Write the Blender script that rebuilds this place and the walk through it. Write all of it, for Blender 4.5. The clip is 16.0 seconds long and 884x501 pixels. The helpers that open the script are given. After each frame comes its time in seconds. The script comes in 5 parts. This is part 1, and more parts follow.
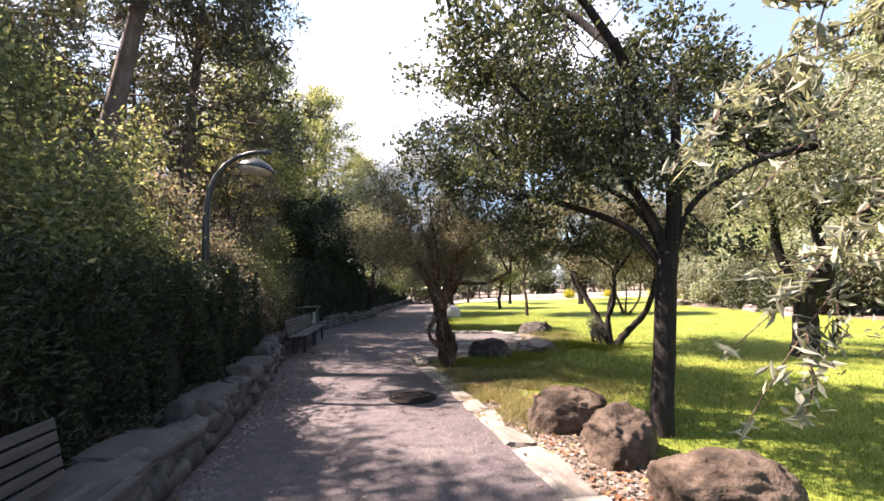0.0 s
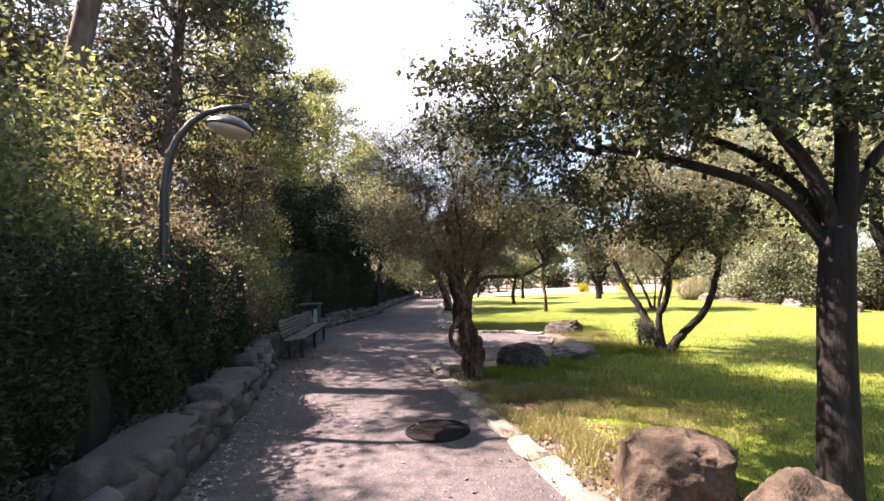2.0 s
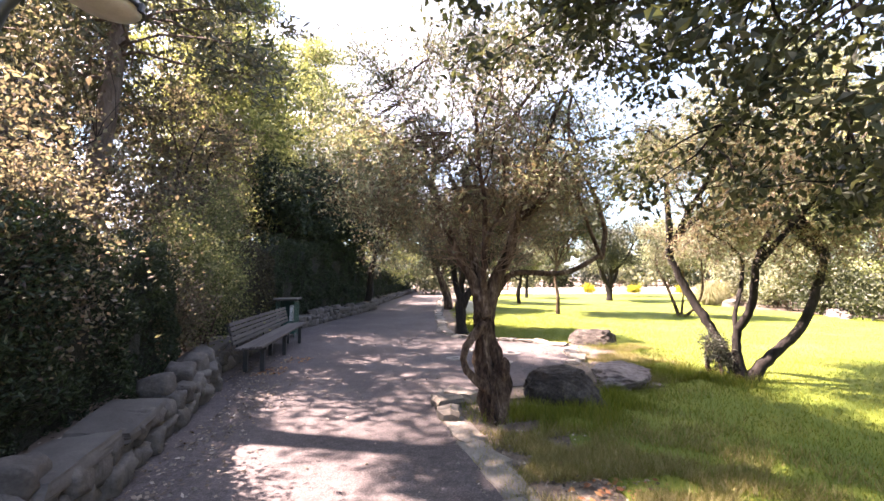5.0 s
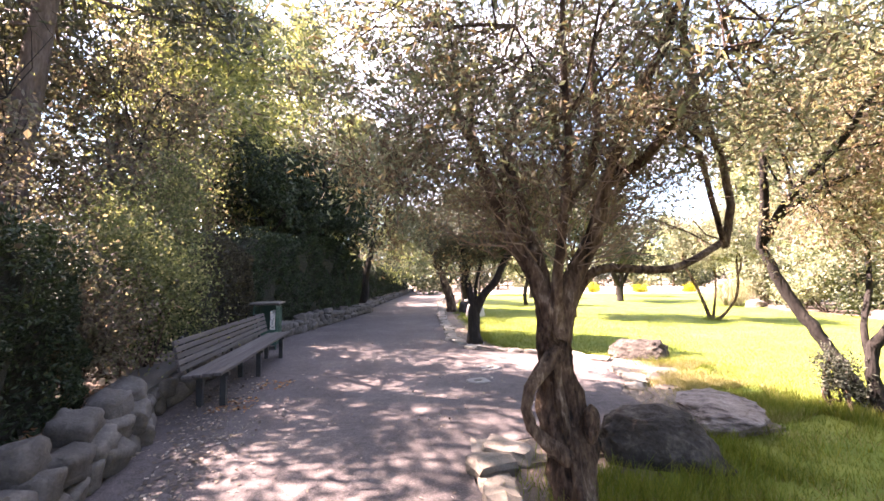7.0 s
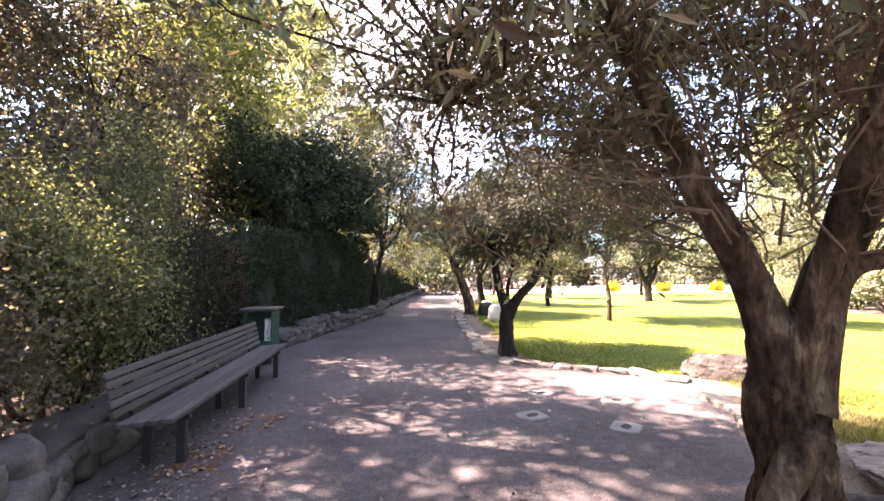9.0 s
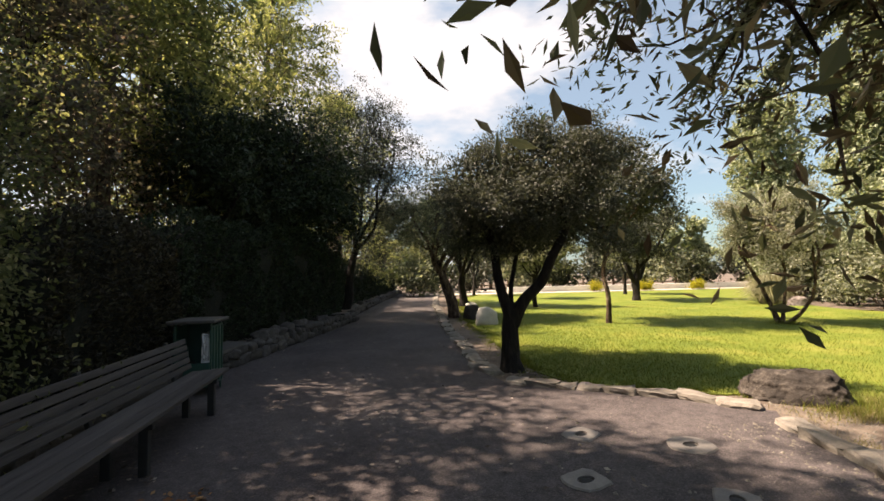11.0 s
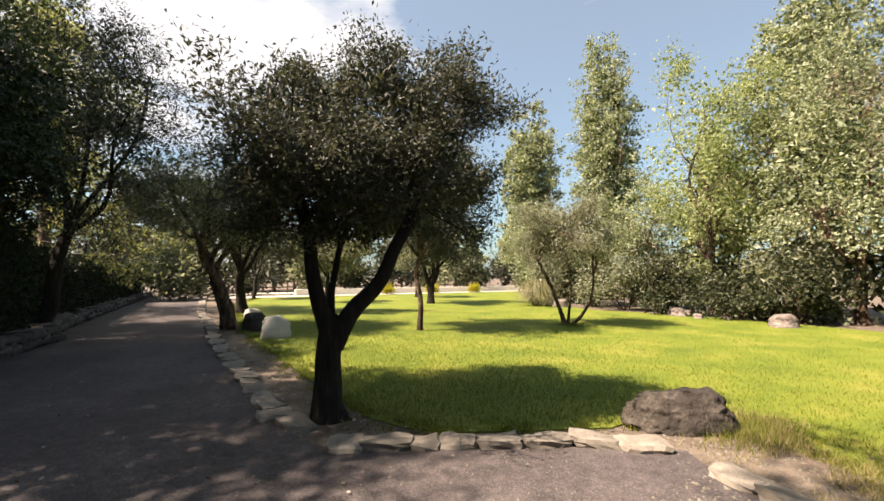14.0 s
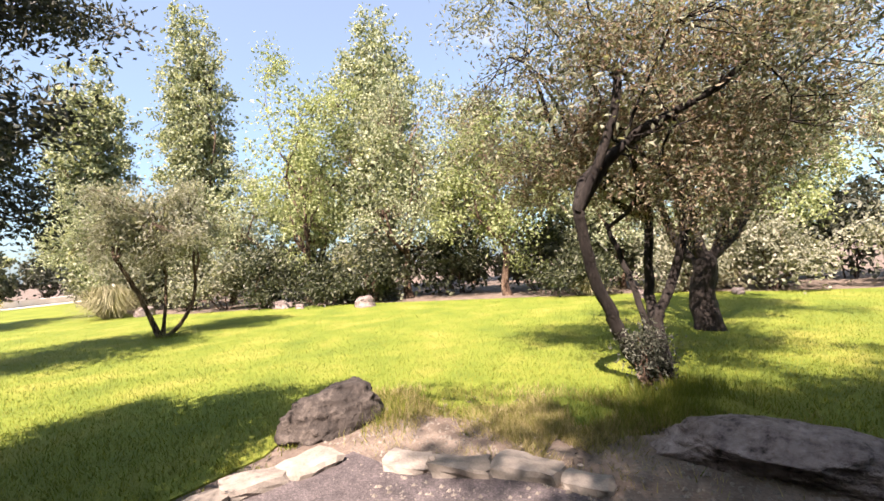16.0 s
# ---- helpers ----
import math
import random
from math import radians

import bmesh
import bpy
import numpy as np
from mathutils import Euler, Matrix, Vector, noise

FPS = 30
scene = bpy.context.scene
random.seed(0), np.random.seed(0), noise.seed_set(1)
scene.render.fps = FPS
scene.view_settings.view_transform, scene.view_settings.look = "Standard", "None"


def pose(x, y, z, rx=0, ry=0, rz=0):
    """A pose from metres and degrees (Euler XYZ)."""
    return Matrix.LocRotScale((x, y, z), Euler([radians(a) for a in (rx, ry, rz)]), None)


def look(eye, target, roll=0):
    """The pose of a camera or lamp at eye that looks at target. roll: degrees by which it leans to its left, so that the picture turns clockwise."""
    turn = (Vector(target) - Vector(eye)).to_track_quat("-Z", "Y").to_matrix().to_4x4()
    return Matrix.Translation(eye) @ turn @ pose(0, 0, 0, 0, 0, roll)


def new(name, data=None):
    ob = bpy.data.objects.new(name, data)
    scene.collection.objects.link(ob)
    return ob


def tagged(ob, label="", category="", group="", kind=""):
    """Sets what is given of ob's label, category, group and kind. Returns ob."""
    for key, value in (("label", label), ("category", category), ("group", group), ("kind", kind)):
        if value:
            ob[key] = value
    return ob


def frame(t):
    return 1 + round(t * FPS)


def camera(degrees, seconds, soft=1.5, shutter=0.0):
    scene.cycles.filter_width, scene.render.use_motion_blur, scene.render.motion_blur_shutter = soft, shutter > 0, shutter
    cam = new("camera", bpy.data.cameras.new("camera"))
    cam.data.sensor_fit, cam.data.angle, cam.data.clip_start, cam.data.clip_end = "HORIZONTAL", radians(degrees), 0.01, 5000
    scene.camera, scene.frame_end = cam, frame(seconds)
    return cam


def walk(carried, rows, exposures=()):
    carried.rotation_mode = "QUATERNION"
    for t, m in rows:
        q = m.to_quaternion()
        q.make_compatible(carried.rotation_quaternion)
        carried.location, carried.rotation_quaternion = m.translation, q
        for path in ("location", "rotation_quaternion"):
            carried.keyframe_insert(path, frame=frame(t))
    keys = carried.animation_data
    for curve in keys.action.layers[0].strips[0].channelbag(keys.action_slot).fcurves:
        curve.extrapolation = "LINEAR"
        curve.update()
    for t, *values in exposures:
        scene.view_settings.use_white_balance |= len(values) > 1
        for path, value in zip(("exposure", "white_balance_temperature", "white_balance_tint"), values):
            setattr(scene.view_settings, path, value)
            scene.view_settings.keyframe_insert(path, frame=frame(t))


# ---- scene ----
cam = camera(91.9, 16.0, 1.6)
METRES, EYE, TILT, LEAN, TURN = 12.1, 1.5, 0.0, 0.0, -8.0
ROWS = [
    (0.0, 0.0, 0.0, 0.0, 0.16, 4.91, 1.82),
    (0.5, -0.009, 0.0299, -0.0002, 1.15, 4.72, 2.11),
    (1.0, -0.0165, 0.0598, 0.0025, 0.95, 4.3, 1.99),
    (1.5, -0.0173, 0.0918, 0.0027, 1.03, 4.12, 1.76),
    (2.0, -0.0243, 0.1273, 0.001, 0.93, 4.15, 2.01),
    (2.5, -0.0241, 0.1616, -0.0005, 0.51, 4.2, 1.66),
    (3.0, -0.0276, 0.192, -0.0004, 0.82, 3.91, 1.34),
    (3.5, -0.0319, 0.2231, 0.0013, 0.5, 3.72, 0.97),
    (4.0, -0.0321, 0.2487, 0.0007, 0.81, 3.43, 0.42),
    (6.5, -0.0588, 0.4145, 0.0022, -0.21, 3.7, 0.01),
    (7.0, -0.0716, 0.4527, 0.0009, -0.29, 3.46, 0.34),
    (7.5, -0.0766, 0.4861, 0.0, 0.01, 3.77, 0.84),
    (8.0, -0.0866, 0.5174, 0.0002, 0.35, 3.82, 0.95),
    (8.5, -0.0957, 0.5515, 0.0017, 0.21, 3.51, 0.78),
    (9.0, -0.0996, 0.5813, 0.0019, 0.85, 3.35, 0.59),
    (11.5, -0.126, 0.7488, -0.0007, -5.76, 3.48, 1.95),
    (12.0, -0.1285, 0.7845, -0.001, -12.41, 3.43, 2.55),
    (12.5, -0.1255, 0.8172, -0.0026, -16.0, 3.28, 2.24),
    (13.0, -0.1235, 0.8504, -0.0039, -19.94, 3.24, 0.44),
    (13.5, -0.1196, 0.8831, -0.0028, -29.71, 3.28, 0.26),
    (14.0, -0.115, 0.9059, -0.0036, -30.79, 3.38, 0.08),
    (14.5, -0.1106, 0.9331, -0.0033, -39.44, 3.07, 0.5),
    (15.0, -0.0996, 0.9497, -0.0038, -52.74, 2.41, 0.93),
    (15.5, -0.0885, 0.9635, -0.003, -63.01, 2.05, 1.56),
    (16.0, -0.0843, 0.9761, -0.0031, -82.16, 1.13, 3.6),
]
walk(cam, [(t, pose(0, 0, EYE, TILT, LEAN, TURN) @ pose(METRES * x, METRES * y, METRES * z, 90 + pitch, roll, yaw)) for t, x, y, z, yaw, pitch, roll in ROWS],
     exposures=[(0.0, 2.62, 6650, 28), (4.0, 3.22, 6850, 33), (7.0, 3.95, 7050, 37), (9.2, 3.78, 7100, 38), (11.3, 1.64, 7700, 19), (13.0, 1.62, 7600, 18), (14.0, 1.80, 7500, 19), (15.0, 1.98, 7200, 22), (16.0, 2.24, 6800, 27)])

# ---- world, sun, exposure ----
SUN_FROM = Vector((-0.92, 0.39, 0.0)).normalized()
SUN_EL = radians(52)
world = bpy.data.worlds.new("sky")
scene.world = world
world.use_nodes = True
wn = world.node_tree.nodes
wl = world.node_tree.links
sky = wn.new("ShaderNodeTexSky")
sky.sky_type = "NISHITA"
sky.sun_disc = False
sky.sun_elevation = SUN_EL
sky.sun_rotation = math.atan2(SUN_FROM.x, SUN_FROM.y) % (2 * math.pi)
sky.dust_density = 2.0
# thin bright clouds drifting in the sky
w_co = wn.new("ShaderNodeTexCoord")
w_map = wn.new("ShaderNodeMapping")
w_map.inputs["Scale"].default_value = (1.6, 1.6, 4.0)
w_map.inputs["Location"].default_value = (0.35, 0.1, 0.0)
w_noise = wn.new("ShaderNodeTexNoise")
w_noise.inputs["Scale"].default_value = 1.5
w_noise.inputs["Detail"].default_value = 7
w_noise.inputs["Roughness"].default_value = 0.55
w_ramp = wn.new("ShaderNodeValToRGB")
w_ramp.color_ramp.elements[0].position = 0.47
w_ramp.color_ramp.elements[0].color = (0.24, 0.24, 0.24, 1)
w_ramp.color_ramp.elements[1].position = 0.60
w_dir = wn.new("ShaderNodeVectorMath")
w_dir.operation = "DOT_PRODUCT"
w_dir.inputs[1].default_value = (-0.06, 0.86, 0.50)
w_bias = wn.new("ShaderNodeMapRange")
w_bias.inputs["From Min"].default_value = 0.55
w_bias.inputs["From Max"].default_value = 1.0
w_bias.inputs["To Min"].default_value = -0.16
w_bias.inputs["To Max"].default_value = 0.085
w_sum = wn.new("ShaderNodeMath")
wl.new(w_co.outputs["Generated"], w_dir.inputs[0])
wl.new(w_dir.outputs["Value"], w_bias.inputs["Value"])
wl.new(w_bias.outputs["Result"], w_sum.inputs[1])
w_mix = wn.new("ShaderNodeMixRGB")
w_mix.inputs["Color2"].default_value = (5.6, 6.2, 6.8, 1)
wl.new(w_co.outputs["Generated"], w_map.inputs["Vector"])
wl.new(w_map.outputs["Vector"], w_noise.inputs["Vector"])
wl.new(w_noise.outputs["Fac"], w_sum.inputs[0])
wl.new(w_sum.outputs[0], w_ramp.inputs["Fac"])
wl.new(w_ramp.outputs["Color"], w_mix.inputs["Fac"])
w_tint = wn.new("ShaderNodeMixRGB")
w_tint.blend_type = "MULTIPLY"
w_tint.inputs["Fac"].default_value = 1.0
w_tint.inputs["Color2"].default_value = (0.74, 1.13, 1.20, 1)
wl.new(sky.outputs["Color"], w_tint.inputs["Color1"])
wl.new(w_tint.outputs["Color"], w_mix.inputs["Color1"])
wl.new(w_mix.outputs["Color"], wn["Background"].inputs["Color"])
wn["Background"].inputs["Strength"].default_value = 0.050

sun_data = bpy.data.lights.new("sun", "SUN")
sun_data.energy = 5.0
sun_data.angle = radians(0.55)
sun_data.color = (1.0, 0.90, 0.76)
sun = new("sun", sun_data)
sun.matrix_world = look(SUN_FROM * 30 * math.cos(SUN_EL) + Vector((0, 0, 30 * math.sin(SUN_EL))), (0, 0, 0))


# ---- materials ----
def mat(name):
    m = bpy.data.materials.new(name)
    m.use_nodes = True
    n = m.node_tree.nodes
    return m, n, m.node_tree.links, n["Principled BSDF"]


def ramp(n, stops):
    r = n.new("ShaderNodeValToRGB")
    e = r.color_ramp.elements
    while len(e) < len(stops):
        e.new(0.5)
    for el, (p, c) in zip(e, stops):
        el.position = p
        el.color = (*c, 1)
    return r


def noise_node(n, l, scale, detail=5, rough=0.6, stretch=None):
    co = n.new("ShaderNodeTexCoord")
    t = n.new("ShaderNodeTexNoise")
    t.inputs["Scale"].default_value = scale
    t.inputs["Detail"].default_value = detail
    t.inputs["Roughness"].default_value = rough
    if stretch:
        mp = n.new("ShaderNodeMapping")
        mp.inputs["Scale"].default_value = stretch
        l.new(co.outputs["Object"], mp.inputs["Vector"])
        l.new(mp.outputs["Vector"], t.inputs["Vector"])
    else:
        l.new(co.outputs["Object"], t.inputs["Vector"])
    return t


def surface(name, stops, scale=6.0, fine=60.0, rough=0.9, bump=0.4, dist=0.02, stretch=None, vary=0.0, metal=0.0, spec=0.3):
    """Noise-coloured surface with two scales of variation and relief."""
    m, n, l, b = mat(name)
    big = noise_node(n, l, scale, 6, 0.62, stretch)
    small = noise_node(n, l, fine, 4, 0.6, stretch)
    mixf = n.new("ShaderNodeMath")
    mixf.operation = "MULTIPLY_ADD"
    mixf.inputs[1].default_value = 0.35
    l.new(small.outputs["Fac"], mixf.inputs[0])
    sc = n.new("ShaderNodeMath")
    sc.operation = "MULTIPLY"
    sc.inputs[1].default_value = 0.65
    l.new(big.outputs["Fac"], sc.inputs[0])
    l.new(sc.outputs[0], mixf.inputs[2])
    r = ramp(n, stops)
    l.new(mixf.outputs[0], r.inputs["Fac"])
    out = r.outputs["Color"]
    if vary:
        info = n.new("ShaderNodeObjectInfo")
        mr = n.new("ShaderNodeMapRange")
        mr.inputs["To Min"].default_value = 1 - vary
        mr.inputs["To Max"].default_value = 1 + vary
        l.new(info.outputs["Random"], mr.inputs["Value"])
        hs = n.new("ShaderNodeHueSaturation")
        l.new(mr.outputs["Result"], hs.inputs["Value"])
        l.new(out, hs.inputs["Color"])
        out = hs.outputs["Color"]
    l.new(out, b.inputs["Base Color"])
    b.inputs["Roughness"].default_value = rough
    b.inputs["Metallic"].default_value = metal
    b.inputs["Specular IOR Level"].default_value = spec
    bp = n.new("ShaderNodeBump")
    bp.inputs["Strength"].default_value = bump
    bp.inputs["Distance"].default_value = dist
    l.new(mixf.outputs[0], bp.inputs["Height"])
    l.new(bp.outputs["Normal"], b.inputs["Normal"])
    return m


def leaf_mat(name, stops, trans=0.45, rough=0.5, spec=0.35, back=1.5):
    """Thin leaves: a colour for each leaf, gloss, and light that shines through."""
    m, n, l, b = mat(name)
    geo = n.new("ShaderNodeNewGeometry")
    r = ramp(n, stops)
    l.new(geo.outputs["Random Per Island"], r.inputs["Fac"])
    l.new(r.outputs["Color"], b.inputs["Base Color"])
    b.inputs["Roughness"].default_value = rough
    b.inputs["Specular IOR Level"].default_value = spec
    tr = n.new("ShaderNodeBsdfTranslucent")
    g = n.new("ShaderNodeMixRGB")
    g.blend_type = "MULTIPLY"
    g.inputs["Fac"].default_value = 1
    g.inputs["Color2"].default_value = (back, back * 1.0, back * 0.62, 1)
    l.new(r.outputs["Color"], g.inputs["Color1"])
    l.new(g.outputs["Color"], tr.inputs["Color"])
    mx = n.new("ShaderNodeMixShader")
    mx.inputs["Fac"].default_value = trans
    l.new(b.outputs[0], mx.inputs[1])
    l.new(tr.outputs[0], mx.inputs[2])
    l.new(mx.outputs[0], n["Material Output"].inputs["Surface"])
    return m


def asphalt_mat():
    m, n, l, b = mat("worn_asphalt")
    big = noise_node(n, l, 0.7, 6, 0.65)
    mid = noise_node(n, l, 9.0, 5, 0.7)
    co = n.new("ShaderNodeTexCoord")
    vor = n.new("ShaderNodeTexVoronoi")
    vor.inputs["Scale"].default_value = 95
    l.new(co.outputs["Object"], vor.inputs["Vector"])
    r1 = ramp(n, [(0.3, (0.058, 0.050, 0.052)), (0.55, (0.088, 0.077, 0.079)), (0.75, (0.125, 0.110, 0.108))])
    r2 = ramp(n, [(0.25, (0.55, 0.55, 0.55)), (0.75, (1.25, 1.22, 1.2))])
    r3 = ramp(n, [(0.0, (1.5, 1.48, 1.42)), (0.35, (1.0, 1.0, 1.0)), (1.0, (0.7, 0.7, 0.7))])
    l.new(big.outputs["Fac"], r1.inputs["Fac"])
    l.new(mid.outputs["Fac"], r2.inputs["Fac"])
    sep = n.new("ShaderNodeSeparateColor")
    l.new(vor.outputs["Color"], sep.inputs["Color"])
    l.new(sep.outputs["Red"], r3.inputs["Fac"])
    a = n.new("ShaderNodeMixRGB")
    a.blend_type = "MULTIPLY"
    a.inputs["Fac"].default_value = 1
    l.new(r1.outputs["Color"], a.inputs["Color1"])
    l.new(r2.outputs["Color"], a.inputs["Color2"])
    c = n.new("ShaderNodeMixRGB")
    c.blend_type = "MULTIPLY"
    c.inputs["Fac"].default_value = 1
    l.new(a.outputs["Color"], c.inputs["Color1"])
    l.new(r3.outputs["Color"], c.inputs["Color2"])
    l.new(c.outputs["Color"], b.inputs["Base Color"])
    b.inputs["Roughness"].default_value = 0.85
    b.inputs["Specular IOR Level"].default_value = 0.25
    ad = n.new("ShaderNodeMath")
    ad.operation = "ADD"
    l.new(vor.outputs["Distance"], ad.inputs[0])
    l.new(mid.outputs["Fac"], ad.inputs[1])
    bp = n.new("ShaderNodeBump")
    bp.inputs["Strength"].default_value = 0.5
    bp.inputs["Distance"].default_value = 0.006
    l.new(ad.outputs[0], bp.inputs["Height"])
    l.new(bp.outputs["Normal"], b.inputs["Normal"])
    return m


M = {}
M["asphalt"] = asphalt_mat()
M["earth"] = surface("dry_earth", [(0.3, (0.055, 0.041, 0.032)), (0.5, (0.121, 0.095, 0.076)), (0.7, (0.218, 0.178, 0.144))], 2.5, 45, 0.95, 0.8, 0.03)
M["lawn"] = surface("lawn_turf", [(0.32, (0.054, 0.090, 0.009)), (0.5, (0.117, 0.152, 0.015)), (0.66, (0.203, 0.198, 0.039))], 0.8, 60, 0.8, 0.9, 0.04)
M["kerb"] = surface("kerb_limestone", [(0.3, (0.090, 0.079, 0.068)), (0.5, (0.175, 0.156, 0.133)), (0.72, (0.259, 0.230, 0.201))], 7, 60, 0.9, 0.5, 0.015, vary=0.22)
M["wallstone"] = surface("grey_fieldstone", [(0.3, (0.032, 0.030, 0.027)), (0.5, (0.071, 0.065, 0.060)), (0.7, (0.121, 0.111, 0.100))], 6, 50, 0.92, 0.7, 0.02, vary=0.25)
M["capstone"] = surface("pale_cap_concrete", [(0.3, (0.041, 0.037, 0.034)), (0.5, (0.069, 0.064, 0.059)), (0.7, (0.098, 0.092, 0.083))], 4, 60, 0.9, 0.4, 0.012, vary=0.12)
M["mortar"] = surface("earthy_mortar", [(0.3, (0.033, 0.028, 0.024)), (0.7, (0.092, 0.079, 0.066))], 5, 50, 0.95, 0.5, 0.02)
M["boulder"] = surface("brown_boulder", [(0.28, (0.015, 0.011, 0.008)), (0.48, (0.057, 0.040, 0.028)), (0.62, (0.101, 0.077, 0.057)), (0.75, (0.150, 0.123, 0.097))], 3.5, 26, 0.92, 1.0, 0.05)
M["basalt"] = surface("dark_pitted_boulder", [(0.3, (0.015, 0.013, 0.012)), (0.52, (0.046, 0.039, 0.034)), (0.72, (0.135, 0.116, 0.100))], 4.5, 28, 0.95, 1.0, 0.06)
M["paleboulder"] = surface("pale_fissured_limestone", [(0.38, (0.034, 0.028, 0.025)), (0.45, (0.144, 0.115, 0.106)), (0.56, (0.230, 0.193, 0.178)), (0.72, (0.356, 0.313, 0.293))], 5.5, 20, 0.92, 1.0, 0.11, (1, 0.45, 1.6))
M["whiterock"] = surface("white_limestone_boulder", [(0.3, (0.355, 0.325, 0.281)), (0.7, (0.546, 0.524, 0.480))], 3, 26, 0.9, 0.7, 0.03)
M["bark_olive"] = surface("gnarled_olive_bark", [(0.38, (0.010, 0.006, 0.005)), (0.46, (0.055, 0.033, 0.022)), (0.55, (0.115, 0.078, 0.054)), (0.66, (0.300, 0.235, 0.180))], 7, 40, 0.95, 1.0, 0.10, (1, 1, 0.38))
M["bark_dark"] = surface("dark_ridged_bark", [(0.3, (0.007, 0.005, 0.005)), (0.52, (0.018, 0.015, 0.013)), (0.72, (0.041, 0.034, 0.029))], 11, 42, 0.95, 1.0, 0.04, (1, 1, 0.2))
M["bark_pine"] = surface("pine_bark", [(0.3, (0.040, 0.030, 0.025)), (0.5, (0.106, 0.079, 0.066)), (0.7, (0.178, 0.142, 0.119))], 9, 34, 0.95, 1.0, 0.05, (1, 1, 0.25))
M["paletwig"] = surface("dry_pale_twig", [(0.3, (0.09, 0.06, 0.042)), (0.7, (0.26, 0.19, 0.145))], 14, 60, 0.9, 0.3, 0.004)
M["olive"] = leaf_mat("olive_leaf", [(0.0, (0.069, 0.076, 0.051)), (0.45, (0.130, 0.144, 0.093)), (0.8, (0.213, 0.224, 0.155)), (1.0, (0.374, 0.374, 0.292))], 0.4, 0.55, 0.35, 1.5)
M["olive_brown"] = leaf_mat("dry_olive_leaf", [(0.0, (0.083, 0.054, 0.040)), (0.5, (0.163, 0.120, 0.083)), (1.0, (0.294, 0.251, 0.185))], 0.38, 0.6, 0.25, 1.4)
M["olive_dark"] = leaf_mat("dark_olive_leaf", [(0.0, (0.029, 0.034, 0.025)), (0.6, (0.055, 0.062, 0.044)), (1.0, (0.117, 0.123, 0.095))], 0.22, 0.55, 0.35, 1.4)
M["olive_light"] = leaf_mat("silvery_olive_leaf", [(0.0, (0.112, 0.122, 0.085)), (0.5, (0.193, 0.199, 0.141)), (1.0, (0.346, 0.346, 0.280))], 0.34, 0.6, 0.25, 1.4)
M["oak"] = leaf_mat("evergreen_oak_leaf", [(0.0, (0.020, 0.026, 0.015)), (0.5, (0.038, 0.048, 0.024)), (0.85, (0.066, 0.076, 0.038)), (1.0, (0.132, 0.139, 0.086))], 0.3, 0.5, 0.35, 1.5)
M["hedge"] = leaf_mat("clipped_cypress_spray", [(0.0, (0.009, 0.017, 0.007)), (0.6, (0.018, 0.032, 0.013)), (1.0, (0.037, 0.055, 0.024))], 0.15, 0.55, 0.35, 1.4)
M["dryhedge"] = leaf_mat("browning_cypress_spray", [(0.0, (0.022, 0.018, 0.012)), (0.6, (0.042, 0.036, 0.022)), (1.0, (0.075, 0.068, 0.040))], 0.15, 0.6, 0.3, 1.4)
M["shrub"] = leaf_mat("bright_shrub_leaf", [(0.0, (0.040, 0.052, 0.025)), (0.5, (0.092, 0.107, 0.053)), (0.85, (0.169, 0.178, 0.096)), (1.0, (0.295, 0.273, 0.174))], 0.5, 0.6, 0.3, 1.6)
M["autumn"] = leaf_mat("autumn_shrub_leaf", [(0.0, (0.050, 0.039, 0.036)), (0.35, (0.108, 0.090, 0.081)), (0.65, (0.120, 0.121, 0.089)), (0.9, (0.183, 0.161, 0.144)), (1.0, (0.235, 0.157, 0.135))], 0.52, 0.65, 0.25, 1.5)
M["pine"] = leaf_mat("pine_needle", [(0.0, (0.069, 0.084, 0.039)), (0.5, (0.147, 0.162, 0.074)), (0.85, (0.236, 0.245, 0.123)), (1.0, (0.325, 0.304, 0.182))], 0.52, 0.6, 0.25, 1.6)
# darker copy of the needles: shade on the boughs put into the colour
M["pine_shaded"] = leaf_mat("shade_toned_pine_needle", [(0.0, (0.034, 0.041, 0.029)), (0.6, (0.066, 0.072, 0.049)), (1.0, (0.124, 0.114, 0.080))], 0.19, 0.5, 0.3, 1.4)
M["poplar"] = leaf_mat("poplar_leaf", [(0.0, (0.099, 0.121, 0.070)), (0.5, (0.197, 0.227, 0.136)), (1.0, (0.423, 0.442, 0.318))], 0.34, 0.6, 0.25, 1.5)
M["ash"] = leaf_mat("yellow_green_leaf", [(0.0, (0.115, 0.145, 0.060)), (0.5, (0.230, 0.271, 0.118)), (1.0, (0.435, 0.467, 0.285))], 0.42, 0.6, 0.25, 1.4)
M["grass"] = leaf_mat("grass_blade", [(0.0, (0.063, 0.093, 0.009)), (0.5, (0.117, 0.147, 0.018)), (1.0, (0.203, 0.203, 0.039))], 0.32, 0.55, 0.3, 1.5)
M["drygrass"] = leaf_mat("dry_grass_blade", [(0.0, (0.106, 0.114, 0.023)), (0.5, (0.198, 0.175, 0.068)), (1.0, (0.319, 0.266, 0.144))], 0.26, 0.6, 0.25, 1.3)
M["litter"] = leaf_mat("fallen_leaf", [(0.0, (0.046, 0.033, 0.025)), (0.5, (0.112, 0.086, 0.066)), (0.85, (0.224, 0.185, 0.152)), (1.0, (0.363, 0.323, 0.284))], 0.08, 0.7, 0.3, 1.2)
M["russet"] = leaf_mat("russet_fallen_leaf", [(0.0, (0.09, 0.035, 0.018)), (0.5, (0.20, 0.085, 0.035)), (1.0, (0.34, 0.20, 0.09))], 0.2, 0.7, 0.3, 1.2)
